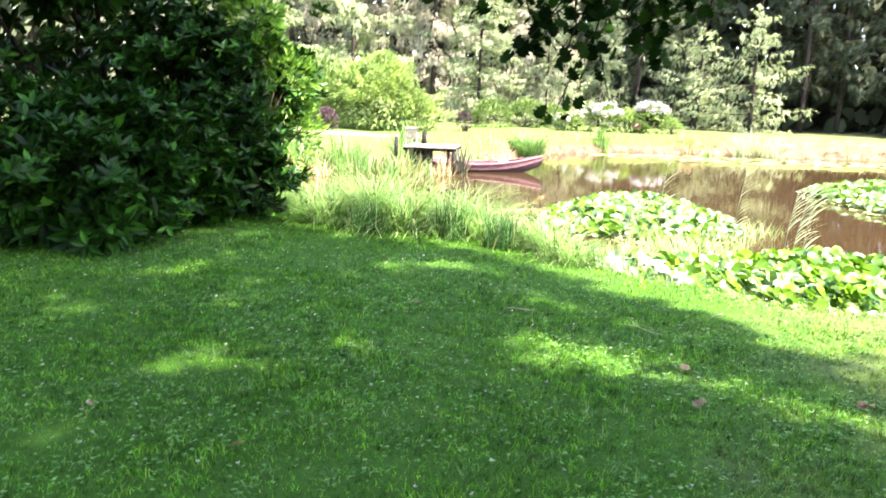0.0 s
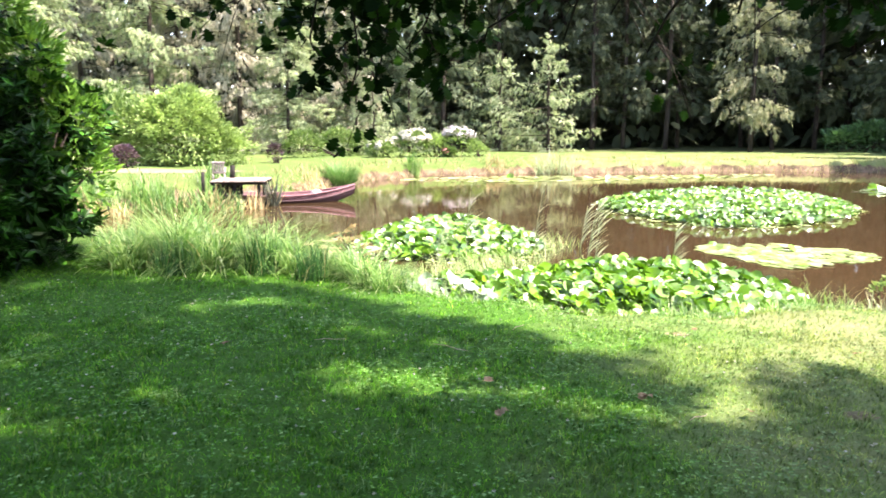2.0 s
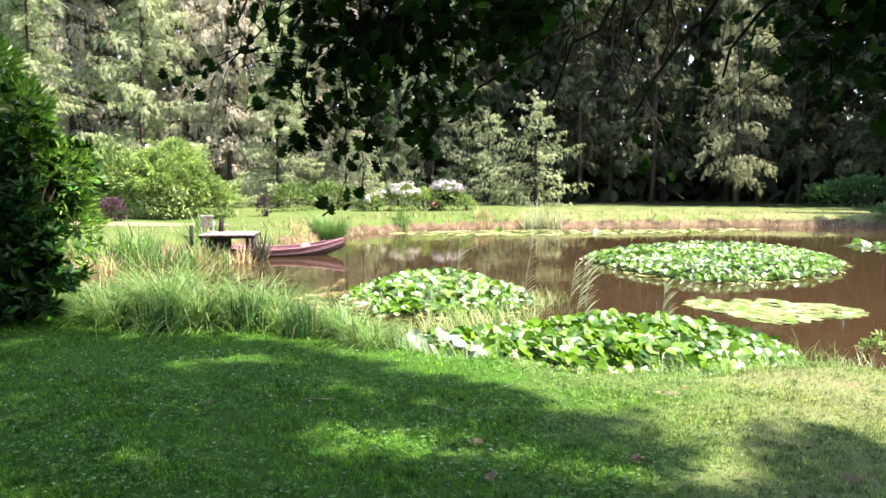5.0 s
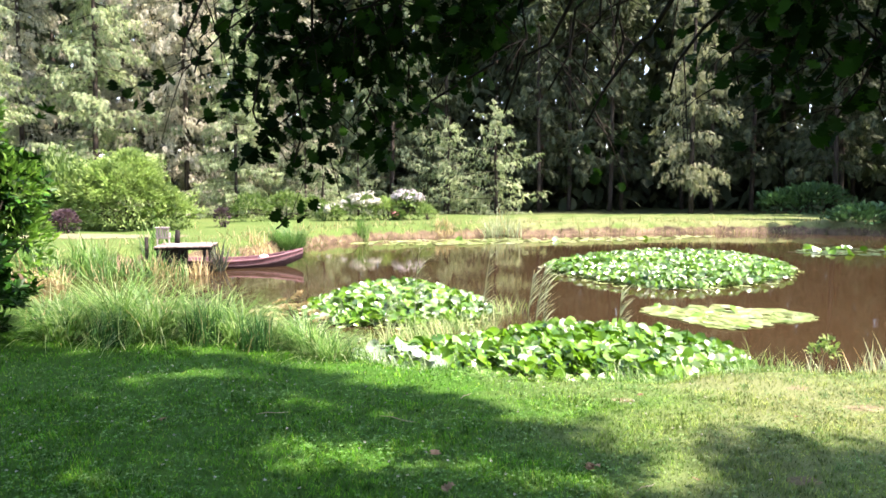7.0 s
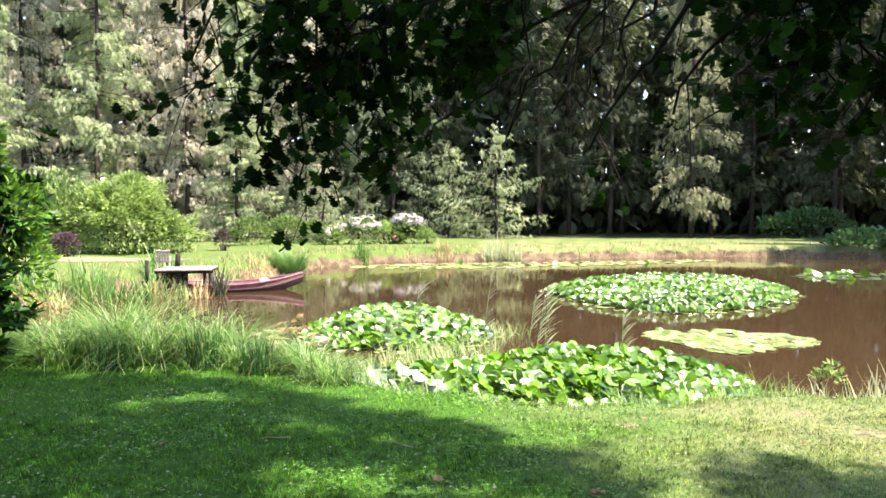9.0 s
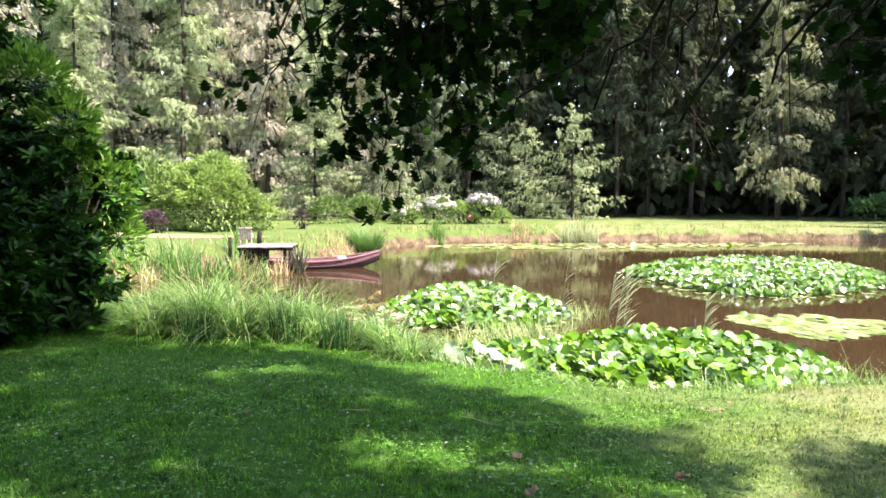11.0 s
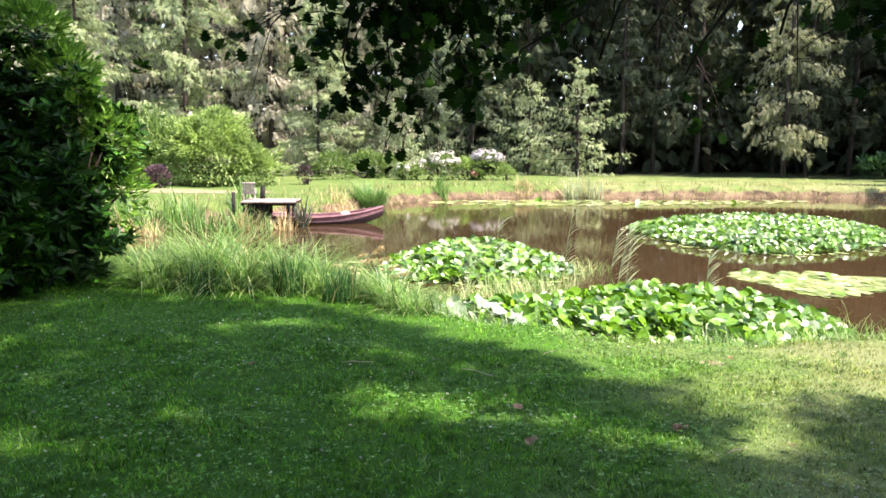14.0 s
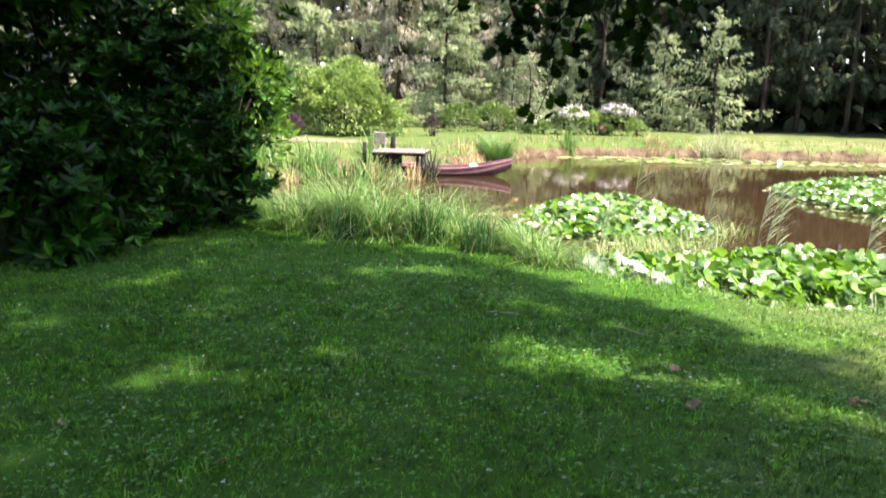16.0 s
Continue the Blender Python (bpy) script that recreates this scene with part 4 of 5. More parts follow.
def in_patch(outline, n, r):
    """Random points inside a closed line."""
    o = round_line(outline, 4)
    lo, hi = o.min(axis=0), o.max(axis=0)
    out = np.zeros((0, 2))
    while len(out) < n:
        q = r.uniform(lo, hi, (n * 2, 2))
        inside = np.zeros(len(q), bool)
        for p0, p1 in zip(o, np.roll(o, -1, axis=0)):
            c = (p0[1] > q[:, 1]) != (p1[1] > q[:, 1])
            with np.errstate(divide="ignore", invalid="ignore"):
                inside ^= c & (q[:, 0] < p0[0] + (q[:, 1] - p0[1]) * (p1[0] - p0[0]) / (p1[1] - p0[1]))
        out = np.concatenate([out, q[inside]])
    return out[:n]


def lily_pose(x, y, z, size, tilt, r):
    return Matrix.Translation((x, y, z)) @ Euler((r.normal(0.5 * tilt, tilt), r.normal(0.5 * tilt, tilt), 0)).to_matrix().to_4x4() @ Matrix.Rotation(r.uniform(0, 6.28), 4, "Z") @ Matrix.Diagonal((size, size, size, 1))


def lily_patch(label, outline, single, rest, flat, size, lift, r, mat=LILY, edge_mat=LILY_PALE, group="lily patches in the pond"):
    ob = thing("lily_patch", label, "water lilies", group)
    shapes = [mesh_from("leaf", *s, mat, True) for s in LEAF_SHAPES]
    o = round_line(outline, 4)

    def height(x, y):
        d = np.min(np.linalg.norm(o - np.array([x, y]), axis=1))
        return lift * min(1.0, 0.15 + d / 0.8)
    q = in_patch(outline, single + rest, r)
    q = q[np.argsort(q[:, 1] + r.uniform(0, 1.2, len(q)))]
    joined = []
    bases = np.maximum(WATER_Z, ground_z(q[:, 0], q[:, 1]))
    for i, (x, y) in enumerate(q):
        base = float(bases[i])
        z = base + 0.03 + height(x, y) * r.uniform(0.45, 1.1)
        m = lily_pose(x, y, z, size * r.uniform(0.7, 1.25), 0.52, r)
        if i < single:
            child("leaf", shapes[i % len(shapes)], ob, "", m)
        else:
            v, f = FAR_SHAPES[i % len(FAR_SHAPES)]
            a = np.array(m)
            joined.append((v @ a[:3, :3].T + a[:3, 3], f))
    if joined:
        tagged(child("leaves", mesh_from("leaves", *stack(joined), mat, True), ob), kind="stuff")
    if flat:
        grown = np.array(outline, float)
        grown = grown.mean(axis=0) + (grown - grown.mean(axis=0)) * 1.08
        fl = []
        spots = in_patch(grown, flat, r)
        spots = spots[ground_z(spots[:, 0], spots[:, 1]) < WATER_Z]
        for i, (x, y) in enumerate(spots):
            a = np.array(lily_pose(x, y, WATER_Z + 0.006 + 0.0004 * (i % 40), size * r.uniform(0.7, 1.1), 0.045, r))
            v, f = FLAT_SHAPES[i % 4]
            fl.append((v @ a[:3, :3].T + a[:3, 3], f))
        tagged(child("floating_leaves", mesh_from("floating_leaves", *stack(fl), edge_mat, True), ob), kind="stuff")
    return ob


FRONT = [(-0.9, 8.9), (-0.78, 8.05), (-0.25, 7.45), (0.9, 7.2), (1.7, 7.0), (2.4, 6.9), (3.2, 7.25), (3.7, 8.0), (3.85, 9.1), (3.5, 9.9), (2.6, 10.4), (1.6, 10.5), (0.8, 9.9), (0.1, 9.4)]
lily_patch("dense stand of glossy green lily leaves by the lawn", FRONT, 300, 2300, 80, 0.142, 0.28, rl)
MIDDLE = [(-1.9, 12.6), (-1.4, 11.5), (-0.4, 11.2), (0.6, 11.4), (1.2, 12.5), (0.9, 14.0), (0.1, 15.2), (-0.8, 15.2), (-1.6, 14.2)]
lily_patch("round island of raised green lily leaves", MIDDLE, 0, 2100, 300, 0.135, 0.28, rl, LILY_SHEEN)
ISLAND = [(3.25, 19.6), (3.75, 17.0), (4.9, 15.3), (6.9, 15.8), (8.8, 17.6), (9.5, 20.0), (8.9, 22.0), (7.2, 22.8), (5.0, 21.8)]
lily_patch("wide island of raised lily leaves far out", ISLAND, 0, 4400, 600, 0.14, 0.22, rl, LILY_SHEEN)
RAFT = [(3.85, 12.4), (4.25, 11.5), (4.5, 10.95), (5.0, 11.1), (5.5, 11.35), (5.9, 11.5), (6.25, 11.95), (6.0, 12.5), (5.5, 12.6), (5.2, 13.0), (4.5, 12.8), (4.2, 13.0)]
lily_patch("flat raft of pale floating lily leaves", RAFT, 0, 5, 520, 0.19, 0.01, rl, LILY, LILY_PALE)
STRIP = [(-2.0, 28.3), (1.0, 27.6), (5.0, 28.6), (10.0, 30.4), (12.0, 32.0), (9.0, 31.8), (4.0, 30.6), (-0.5, 30.0)]
lily_patch("long strip of floating lily leaves along the far bank", STRIP, 0, 4, 480, 0.27, 0.01, rl)
CORNER = [(11.9, 23.6), (13.2, 22.6), (15.0, 22.8), (16.0, 24.2), (14.4, 25.2), (12.8, 24.9)]
lily_patch("small patch of dark floating lily leaves", CORNER, 0, 20, 130, 0.28, 0.05, rl, LILY, LILY_SHADED)
LOOSE = [(-1.9, 13.6), (-1.3, 12.4), (-2.4, 12.0), (-2.7, 13.0)]
lily_patch("few loose tan floating leaves", LOOSE, 0, 1, 26, 0.24, 0.03, rl, LILY, DRY)
WAXY = [(-0.88, 8.6), (-0.75, 7.95), (-0.2, 7.4), (0.45, 7.35), (0.45, 8.2), (-0.3, 8.8)]
lily_patch("large waxy pale lily leaves at the stand's end", WAXY, 70, 0, 6, 0.18, 0.44, rl, LILY_WAX)


def reed(label, x, y, height, lean, r, plume=True):
    """A reed stem with ribbon leaves along it."""
    ob = thing("reed", label, "reed", "single reeds in the shallows", pose(x, y, WATER_Z - 0.1))
    s = np.linspace(0, 1, 8)
    line = np.stack([lean * s ** 2, 0.15 * lean * s, height * s], 1)
    child("stem", mesh_from("stem", *tube(line, 0.007 * (1 - 0.6 * s), 5), REED, True), ob)
    for k in range(14):
        t = 0.3 + 0.68 * k / 14
        q = np.array([[np.interp(t, s, line[:, i]) for i in range(3)]])
        a = r.uniform(-0.6, 0.6)
        d = np.array([[math.cos(a) * 0.55 + lean, math.sin(a) * 0.4, 1.0]])
        child("leaf", mesh_from("leaf", *scatter(blade_template(4, 0.7), q, d, np.array([[math.cos(a), math.sin(a), -0.4]]), r.uniform(0.18, 0.36), 0.034), REED), ob)
    return ob


for x, y, h, ln in [(-0.05, 11.2, 1.3, 0.08), (0.98, 11.4, 1.2, 0.12), (1.5, 10.3, 1.05, 0.1), (1.62, 10.4, 1.1, 0.16), (1.7, 10.2, 0.95, 0.05), (2.75, 10.2, 0.75, 0.02), (-0.45, 10.6, 0.85, 0.05)]:
    reed("slender pale green reed with ribbon leaves", x, y, h, ln, rl)

# pale fine grass standing in the shallows between the lily stands
for x, y, rad, h, n in [(-0.35, 9.9, 0.4, 0.5, 240), (-0.1, 10.6, 0.4, 0.55, 240), (-0.6, 9.4, 0.35, 0.5, 220), (0.5, 10.6, 0.4, 0.55, 260), (0.3, 11.3, 0.4, 0.5, 200), (1.7, 10.3, 0.2, 0.7, 90), (0.75, 11.0, 0.4, 0.55, 260), (1.05, 12.0, 0.35, 0.5, 200), (0.3, 10.3, 0.35, 0.5, 160), (0.95, 10.2, 0.3, 0.6, 160), (-0.2, 9.6, 0.3, 0.5, 120), (0.1, 10.0, 0.4, 0.5, 200), (0.6, 9.9, 0.4, 0.45, 200), (1.5, 12.6, 0.4, 0.5, 200)]:
    grass_clump("pale thin reed grass standing in shallow water", x, y, rad, h * rg.uniform(0.7, 1.1), int(n * 0.4), REED_GREEN, rg, 0.3, 0.9, 0.011, "reed_grass", "reed grass in the shallows")

for x, y, rad, h, n in [(4.15, 7.5, 0.3, 0.5, 34), (4.75, 7.65, 0.35, 0.6, 40), (5.5, 7.9, 0.35, 0.5, 40), (3.75, 7.3, 0.25, 0.4, 30)]:
    grass_clump("upright pale green iris leaves at the water's edge", x, y, rad, h, n, REED, rg, 0.18, 0.35, 0.022, "iris_clump", "iris clumps on the near shore")



def flowering_sedge(x, y, height, lean, r):
    """A bowed sedge stalk with a tan drooping flower head."""
    ob = thing("flowering_sedge", "bowed sedge stalk with a tan drooping flower head", "sedge", "flowering sedge stalks in the shallows", pose(x, y, WATER_Z - 0.08))
    s = np.linspace(0, 1, 9)
    line = np.stack([lean * s ** 2, 0.1 * lean * s, height * (s - 0.28 * s ** 3)], 1)
    child("stalk", mesh_from("stalk", *tube(line, 0.006 * (1 - 0.6 * s), 5), REED_GREEN, True), ob)
    n = 46
    t = r.uniform(0.74, 1.0, n)
    q = np.stack([np.interp(t, s, line[:, i]) for i in range(3)], 1)
    d = (line[-1] - line[-3]) / np.linalg.norm(line[-1] - line[-3]) + r.normal(0, 0.35, (n, 3)) + np.array([0, 0, -0.2])
    child("flower_head", mesh_from("flower_head", *scatter(LANCE, q, d, unit(n, r), r.uniform(0.05, 0.1, n), 0.02), DRY), ob, "tan drooping flower head")
    return ob


for x, y, h, ln in [(-2.1, 10.4, 0.75, 0.35), (-1.95, 10.1, 0.85, 0.45), (-2.25, 10.7, 0.7, 0.5), (-1.8, 10.5, 0.62, 0.4), (-2.0, 10.9, 0.9, 0.3), (-1.7, 10.0, 0.6, 0.5), (-2.4, 11.2, 0.7, 0.4)]:
    flowering_sedge(x, y, h, ln, rg)
shrub("leafy_weed", "small leafy pale green weed on the near shore", pose(3.62, 6.55, 0), [(0, 0, 0.09, 0.11, 0.11, 0.10), (0.05, 0.02, 0.17, 0.06, 0.06, 0.06)], 120, OVATE, 0.05, 0.035, BUSH_LIGHT, rs, category="weed", stems=2)

# ---- boat, jetty and chairs ----


def boat():
    ob = thing("rowing_boat", "weathered red brown wooden rowing boat moored at the jetty", "boat", "", Matrix.Translation((-4.72, 20.22, WATER_Z)) @ Matrix.Rotation(radians(13), 4, "Z"))
    n, length = 15, 3.2
    s = np.linspace(0, 1, n)
    x = -length / 2 + length * s
    beam = 0.56 * np.sin(np.clip(0.25 + 0.78 * s, 0, 1) * np.pi) ** 0.55 * np.where(s > 0.96, 0.25, 1)
    beam[-1] = 0.03
    keel = -0.10 + 0.30 * np.clip((s - 0.62) / 0.38, 0, 1) ** 2 + 0.07 * np.clip((0.2 - s) / 0.2, 0, 1) ** 2
    rail = 0.18 + 0.24 * np.clip((s - 0.45) / 0.55, 0, 1) ** 1.8 + 0.04 * np.clip((0.3 - s) / 0.3, 0, 1)

    def shell(inset, lift):
        rows = []
        for k in range(n):
            b, z0, z1 = max(beam[k] - inset, 0.01), keel[k] + lift, rail[k]
            rows.append([(x[k], -b, z1), (x[k], -b * 0.93, (z0 + z1) / 2), (x[k], -b * 0.72, z0), (x[k], b * 0.72, z0), (x[k], b * 0.93, (z0 + z1) / 2), (x[k], b, z1)])
        return np.array(rows).reshape(-1, 3)
    f = [(k * 6 + i, k * 6 + i + 1, k * 6 + 7 + i, k * 6 + 6 + i) for k in range(n - 1) for i in range(5)]
    f = np.array(f)
    low = np.tile([False, True, True, True, False], n - 1)
    hull = stack([(shell(0, 0), [f[~low]]), (shell(0.03, 0.03), [f[:, ::-1]])])
    child("bottom", mesh_from("bottom", shell(0, 0), [f[low]], BOAT_DARK, True), ob, "dark tarred bottom planks")
    child("hull", mesh_from("hull", *hull, BOAT_WOOD, True), ob, "faded red brown planked hull")
    for side in (-1, 1):
        line = np.stack([x, side * beam, rail + 0.012], 1)
        child("gunwale", mesh_from("gunwale", *tube(line, np.full(n, 0.028), 6), BOAT_WOOD, True), ob)
        strake = np.stack([x, side * (beam * 0.965 + 0.008), keel * 0.4 + rail * 0.6], 1)
        child("rubbing_strake", mesh_from("rubbing_strake", *tube(strake, np.full(n, 0.016), 5), BOAT_DARK, True), ob)
    child("transom", box_mesh("transom", (0.04, 0.78, 0.28), BOAT_DARK), ob, "", pose(x[0] + 0.01, 0, 0.07))
    for k in (4, 8):
        child("seat", box_mesh("seat", (0.24, 2 * beam[k] - 0.06, 0.03), DECK_WOOD), ob, "grey board seat", pose(x[k], 0, 0.13))
    child("stem_post", mesh_from("stem_post", *tube([(x[-1], 0, rail[-1] + 0.05), (x[-1] - 0.01, 0, rail[-1] - 0.15), (x[-2], 0, keel[-2])], [0.03, 0.03, 0.025], 6), BOAT_DARK, True), ob)
    child("bow_deck", mesh_from("bow_deck", np.array([(x[-1], 0, rail[-1] + 0.01), (x[-3], -beam[-3], rail[-3] + 0.012), (x[-3], beam[-3], rail[-3] + 0.012), (x[-3], -beam[-3], rail[-3] - 0.012), (x[-3], beam[-3], rail[-3] - 0.012)]), [np.array([(0, 2, 1), (1, 2, 4), (1, 4, 3)])], BOAT_WOOD), ob)
    return ob


boat()


def lump(name, label, category, m, size, mat, r):
    bm = bmesh.new()
    bmesh.ops.create_icosphere(bm, subdivisions=2, radius=0.5)
    for v in bm.verts:
        v.co = Vector((v.co.x * size[0], v.co.y * size[1], v.co.z * size[2])) * (1 + 0.25 * noise.noise(v.co * 5))
    me = bpy.data.meshes.new(name)
    bm.to_mesh(me)
    bm.free()
    me.materials.append(mat)
    ob = new(name, me)
    ob.matrix_basis = m
    return tagged(ob, label, category)


lump("cushion", "crumpled pale canvas bundle lying in the boat", "cushion", pose(-4.15, 20.35, WATER_Z + 0.22, 0, 0, 20), (0.32, 0.26, 0.2), CLOTH_PALE, rl)


def stump(x, y):
    """An old dark stump sunk in the bank, its top split."""
    ob = thing("tree_stump", "old dark rotten stump in the grassy pond bank", "tree stump", "", pose(x, y, float(ground_z(x, y))))
    body = tube([(0, 0, -0.3), (0.02, 0, -0.02), (0.0, 0.02, 0.2), (0.03, 0.0, 0.34)], [0.34, 0.27, 0.23, 0.17], 11)
    body[0][:-2] *= np.repeat(1 + 0.14 * np.sin(np.arange(44) * 2.3), 3).reshape(44, 3) * np.array([1, 1, 0]) + np.array([0, 0, 1])
    child("trunk", mesh_from("trunk", *body, POST_WOOD), ob)
    for a in (0.4, 2.3, 4.4):
        child("root", mesh_from("root", *tube([(0.15 * math.cos(a), 0.15 * math.sin(a), 0.05), (0.36 * math.cos(a), 0.36 * math.sin(a), -0.04), (0.55 * math.cos(a), 0.55 * math.sin(a), -0.14)], [0.09, 0.07, 0.03], 6), POST_WOOD, True), ob)
    return ob


stump(-8.55, 17.3)


def jetty():
    ob = thing("jetty", "small weathered wooden jetty over dark water", "jetty", "", Matrix.Translation((-5.78, 19.1, 0)) @ Matrix.Rotation(radians(8), 4, "Z"))
    top = 0.16
    for i in range(9):
        child("board", box_mesh("board", (0.135, 1.3, 0.035), DECK_WOOD), ob, "", pose(-0.6 + i * 0.148, rl.normal(0, 0.02), top, 0, rl.normal(0, 0.5), rl.normal(0, 0.8)))
    for y in (-0.5, 0.5):
        child("beam", box_mesh("beam", (1.36, 0.07, 0.07), POST_WOOD), ob, "", pose(0, y, top - 0.055))
    for xx in (-0.6, -0.1, 0.48):
        for y in (-0.5, 0.5):
            child("post", mesh_from("post", *tube([(0, 0, -1.1), (0, 0, 0.11)], [0.045, 0.04], 8), POST_WOOD, True), ob, "", pose(xx, y, 0))
    # added dark panel standing in for the shade beneath the deck
    for i in range(5):
        child("shade_board", box_mesh("shade_board", (0.12, 0.03, 0.62), POST_WOOD), ob, "", pose(-0.6 + i * 0.125, -0.12 + rl.normal(0, 0.01), -0.22))
    child("brace", box_mesh("brace", (0.5, 0.04, 0.07), POST_WOOD), ob, "", pose(-0.3, -0.52, -0.2, 0, 35))
    child("rail_post", mesh_from("rail_post", *tube([(0, 0, -0.6), (0, 0, 0.36)], [0.05, 0.045], 8), POST_WOOD, True), ob, "", pose(-0.98, 0.1, 0))
    child("rail_post", mesh_from("rail_post", *tube([(0, 0, 0.1), (0.02, 0, 0.5)], [0.07, 0.06], 8), POST_WOOD, True), ob, "", pose(-0.32, 0.5, 0))
    return ob


jetty()


def chair(label, m, mat):
    """A low garden chair with a slung back."""
    ob = thing("garden_chair", label, "chair", "", m)
    child("seat", box_mesh("seat", (0.44, 0.42, 0.03), mat), ob, "", pose(0, 0, 0.2, 8))
    for i in range(5):
        child("back_slat", box_mesh("back_slat", (0.06, 0.02, 0.36), mat, 0.008), ob, "", pose(-0.17 + 0.085 * i, 0.26, 0.36, -25))
    child("top_rail", box_mesh("top_rail", (0.46, 0.03, 0.05), mat, 0.012), ob, "", pose(0, 0.335, 0.53, -25))
    for sx in (-0.19, 0.19):
        for sy, h in ((-0.18, 0.22), (0.2, 0.17)):
            child("leg", box_mesh("leg", (0.035, 0.035, h), mat), ob, "", pose(sx, sy, h / 2))
        child("armrest", box_mesh("armrest", (0.045, 0.4, 0.025), mat), ob, "", pose(sx * 1.14, 0.05, 0.34))
        child("arm_post", box_mesh("arm_post", (0.03, 0.03, 0.14), mat), ob, "", pose(sx * 1.14, -0.1, 0.27))
    return ob


chair("low pale garden chair on the jetty", pose(-6.36, 19.1, 0.178, 0, 0, -165) @ Matrix.Diagonal((0.72, 0.72, 0.8, 1)), CHAIR_PALE)

# ---- the oak whose boughs hang over the lawn ----
ro = np.random.default_rng(17)


GAPS = [(-0.56, 4.43, 0.44, 0.40), (0.35, 4.1, 0.5, 0.18), (0.85, 4.0, 0.36, 0.22), (-1.95, 6.25, 0.58, 0.2), (-3.8, 5.2, 0.3, 0.18), (-3.95, 4.1, 0.3, 0.18), (-0.1, 5.15, 0.28, 0.18), (0.4, 5.2, 0.36, 0.18), (-1.0, 5.6, 0.24, 0.18)]


def in_gap(x, y, grow=1.0):
    """Whether the sun comes through a gap of the crown to this spot of the lawn."""
    hit = np.zeros(np.shape(x), bool)
    for cx, cy, ax, ay in GAPS:
        hit |= ((x - cx) / (ax * grow)) ** 2 + ((y - cy) / (ay * grow)) ** 2 < 1
    return hit


def shaded(x, y):
    """Where the oak's crown throws its shade on the lawn: all but the gaps in it."""
    edge = np.interp(x, [-10, -6.6, -5.9, -5.5, -4.6, -4.1, -2.6, -1.5, -0.9, -0.4, 0.3, 0.7, 0.9, 1.1, 1.25, 1.35, 1.72, 1.85, 2.1, 2.6, 4.5, 7],
                     [9.6, 9.25, 8.8, 8.6, 8.3, 7.6, 7.2, 6.9, 6.5, 5.85, 5.6, 5.4, 4.95, 4.75, 4.2, 3.7, 3.7, 4.3, 4.6, 4.35, 4.1, 3.4])
    return (y < edge) & ~in_gap(x, y, 1.2)


oak = thing("oak_tree", "old oak with dark lobed leaves hanging low over the lawn", "oak tree", "", pose(0, 0, 0))
TRUNK = np.array([4.2, -2.6, 0.0])
bones = [tube([TRUNK + (0, 0, -0.1), TRUNK + (0.02, 0.05, 0.5), TRUNK + (-0.05, 0.15, 2.5), TRUNK + (-0.2, 0.5, 5.0), TRUNK + (-0.4, 0.9, 9.0)], [0.55, 0.42, 0.36, 0.30, 0.12], 12)]
P, A, U, L = [], [], [], []


def leafy_twig(line, r, n, size=0.115, spread=0.22):
    t = r.uniform(0.15, 1.0, n)
    s = np.linspace(0, 1, len(line))
    q = np.stack([np.interp(t, s, line[:, k]) for k in range(3)], 1) + r.normal(0, spread * 0.35, (n, 3))
    d = unit(n, r) * 0.9 + (line[-1] - line[0]) / np.linalg.norm(line[-1] - line[0]) * 0.6 + np.array([0, 0, -0.5])
    P.append(q), A.append(d), U.append(np.array([0, 0, 1.0]) + r.normal(0, 0.55, (n, 3))), L.append(size * r.uniform(0.7, 1.25, n))


def bough(start, end, r, sag=0.25, side_twigs=9, leaves=26, thick=0.03, reach=0.55, size=0.1):
    """A bough with its twigs and leaves, as a part of the oak."""
    bones = []
    for held in (P, A, U, L):
        held.clear()
    s = np.linspace(0, 1, 9)
    start, end = np.array(start, float), np.array(end, float)
    line = start + (end - start) * s[:, None]
    line[:, 2] += sag * np.sin(s * np.pi)
    line[1:-1] += r.normal(0, 0.05, (7, 3))
    bones.append(tube(line, thick * (1 - 0.8 * s) + 0.003, 6))
    for _ in range(side_twigs):
        t = r.uniform(0.08, 1.0) ** 0.6
        foot = np.array([np.interp(t, s, line[:, k]) for k in range(3)])
        d = np.array([r.normal(0, 1), r.normal(0, 0.7), r.normal(-0.55, 0.5)])
        d /= np.linalg.norm(d)
        ln = reach * r.uniform(0.5, 1.2)
        tw = foot + d * (np.linspace(0, ln, 5))[:, None]
        tw[:, 2] -= 0.25 * np.linspace(0, 1, 5) ** 2 * ln
        bones.append(tube(tw, np.linspace(0.004, 0.002, 5), 4))
        leafy_twig(tw, r, int(1.2 * leaves * r.choice([0.4, 1.0, 1.6])), size, 0.22)
    for held in (P, A, U, L):
        held[:] = [np.concatenate(held)]
    keep = ~in_gap(P[0][:, 0] - P[0][:, 2] * SUN.x / SUN.z, P[0][:, 1] - P[0][:, 2] * SUN.y / SUN.z, 1.1)
    if not keep.any():
        return
    for held in (P, A, U, L):
        held[:] = [held[0][keep]]
    limb = child("bough", mesh_from("bough", *stack(bones), TWIG, True), oak, "thin dark oak bough")
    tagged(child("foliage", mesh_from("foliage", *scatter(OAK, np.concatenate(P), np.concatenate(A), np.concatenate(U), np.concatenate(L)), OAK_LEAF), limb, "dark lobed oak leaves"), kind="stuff")


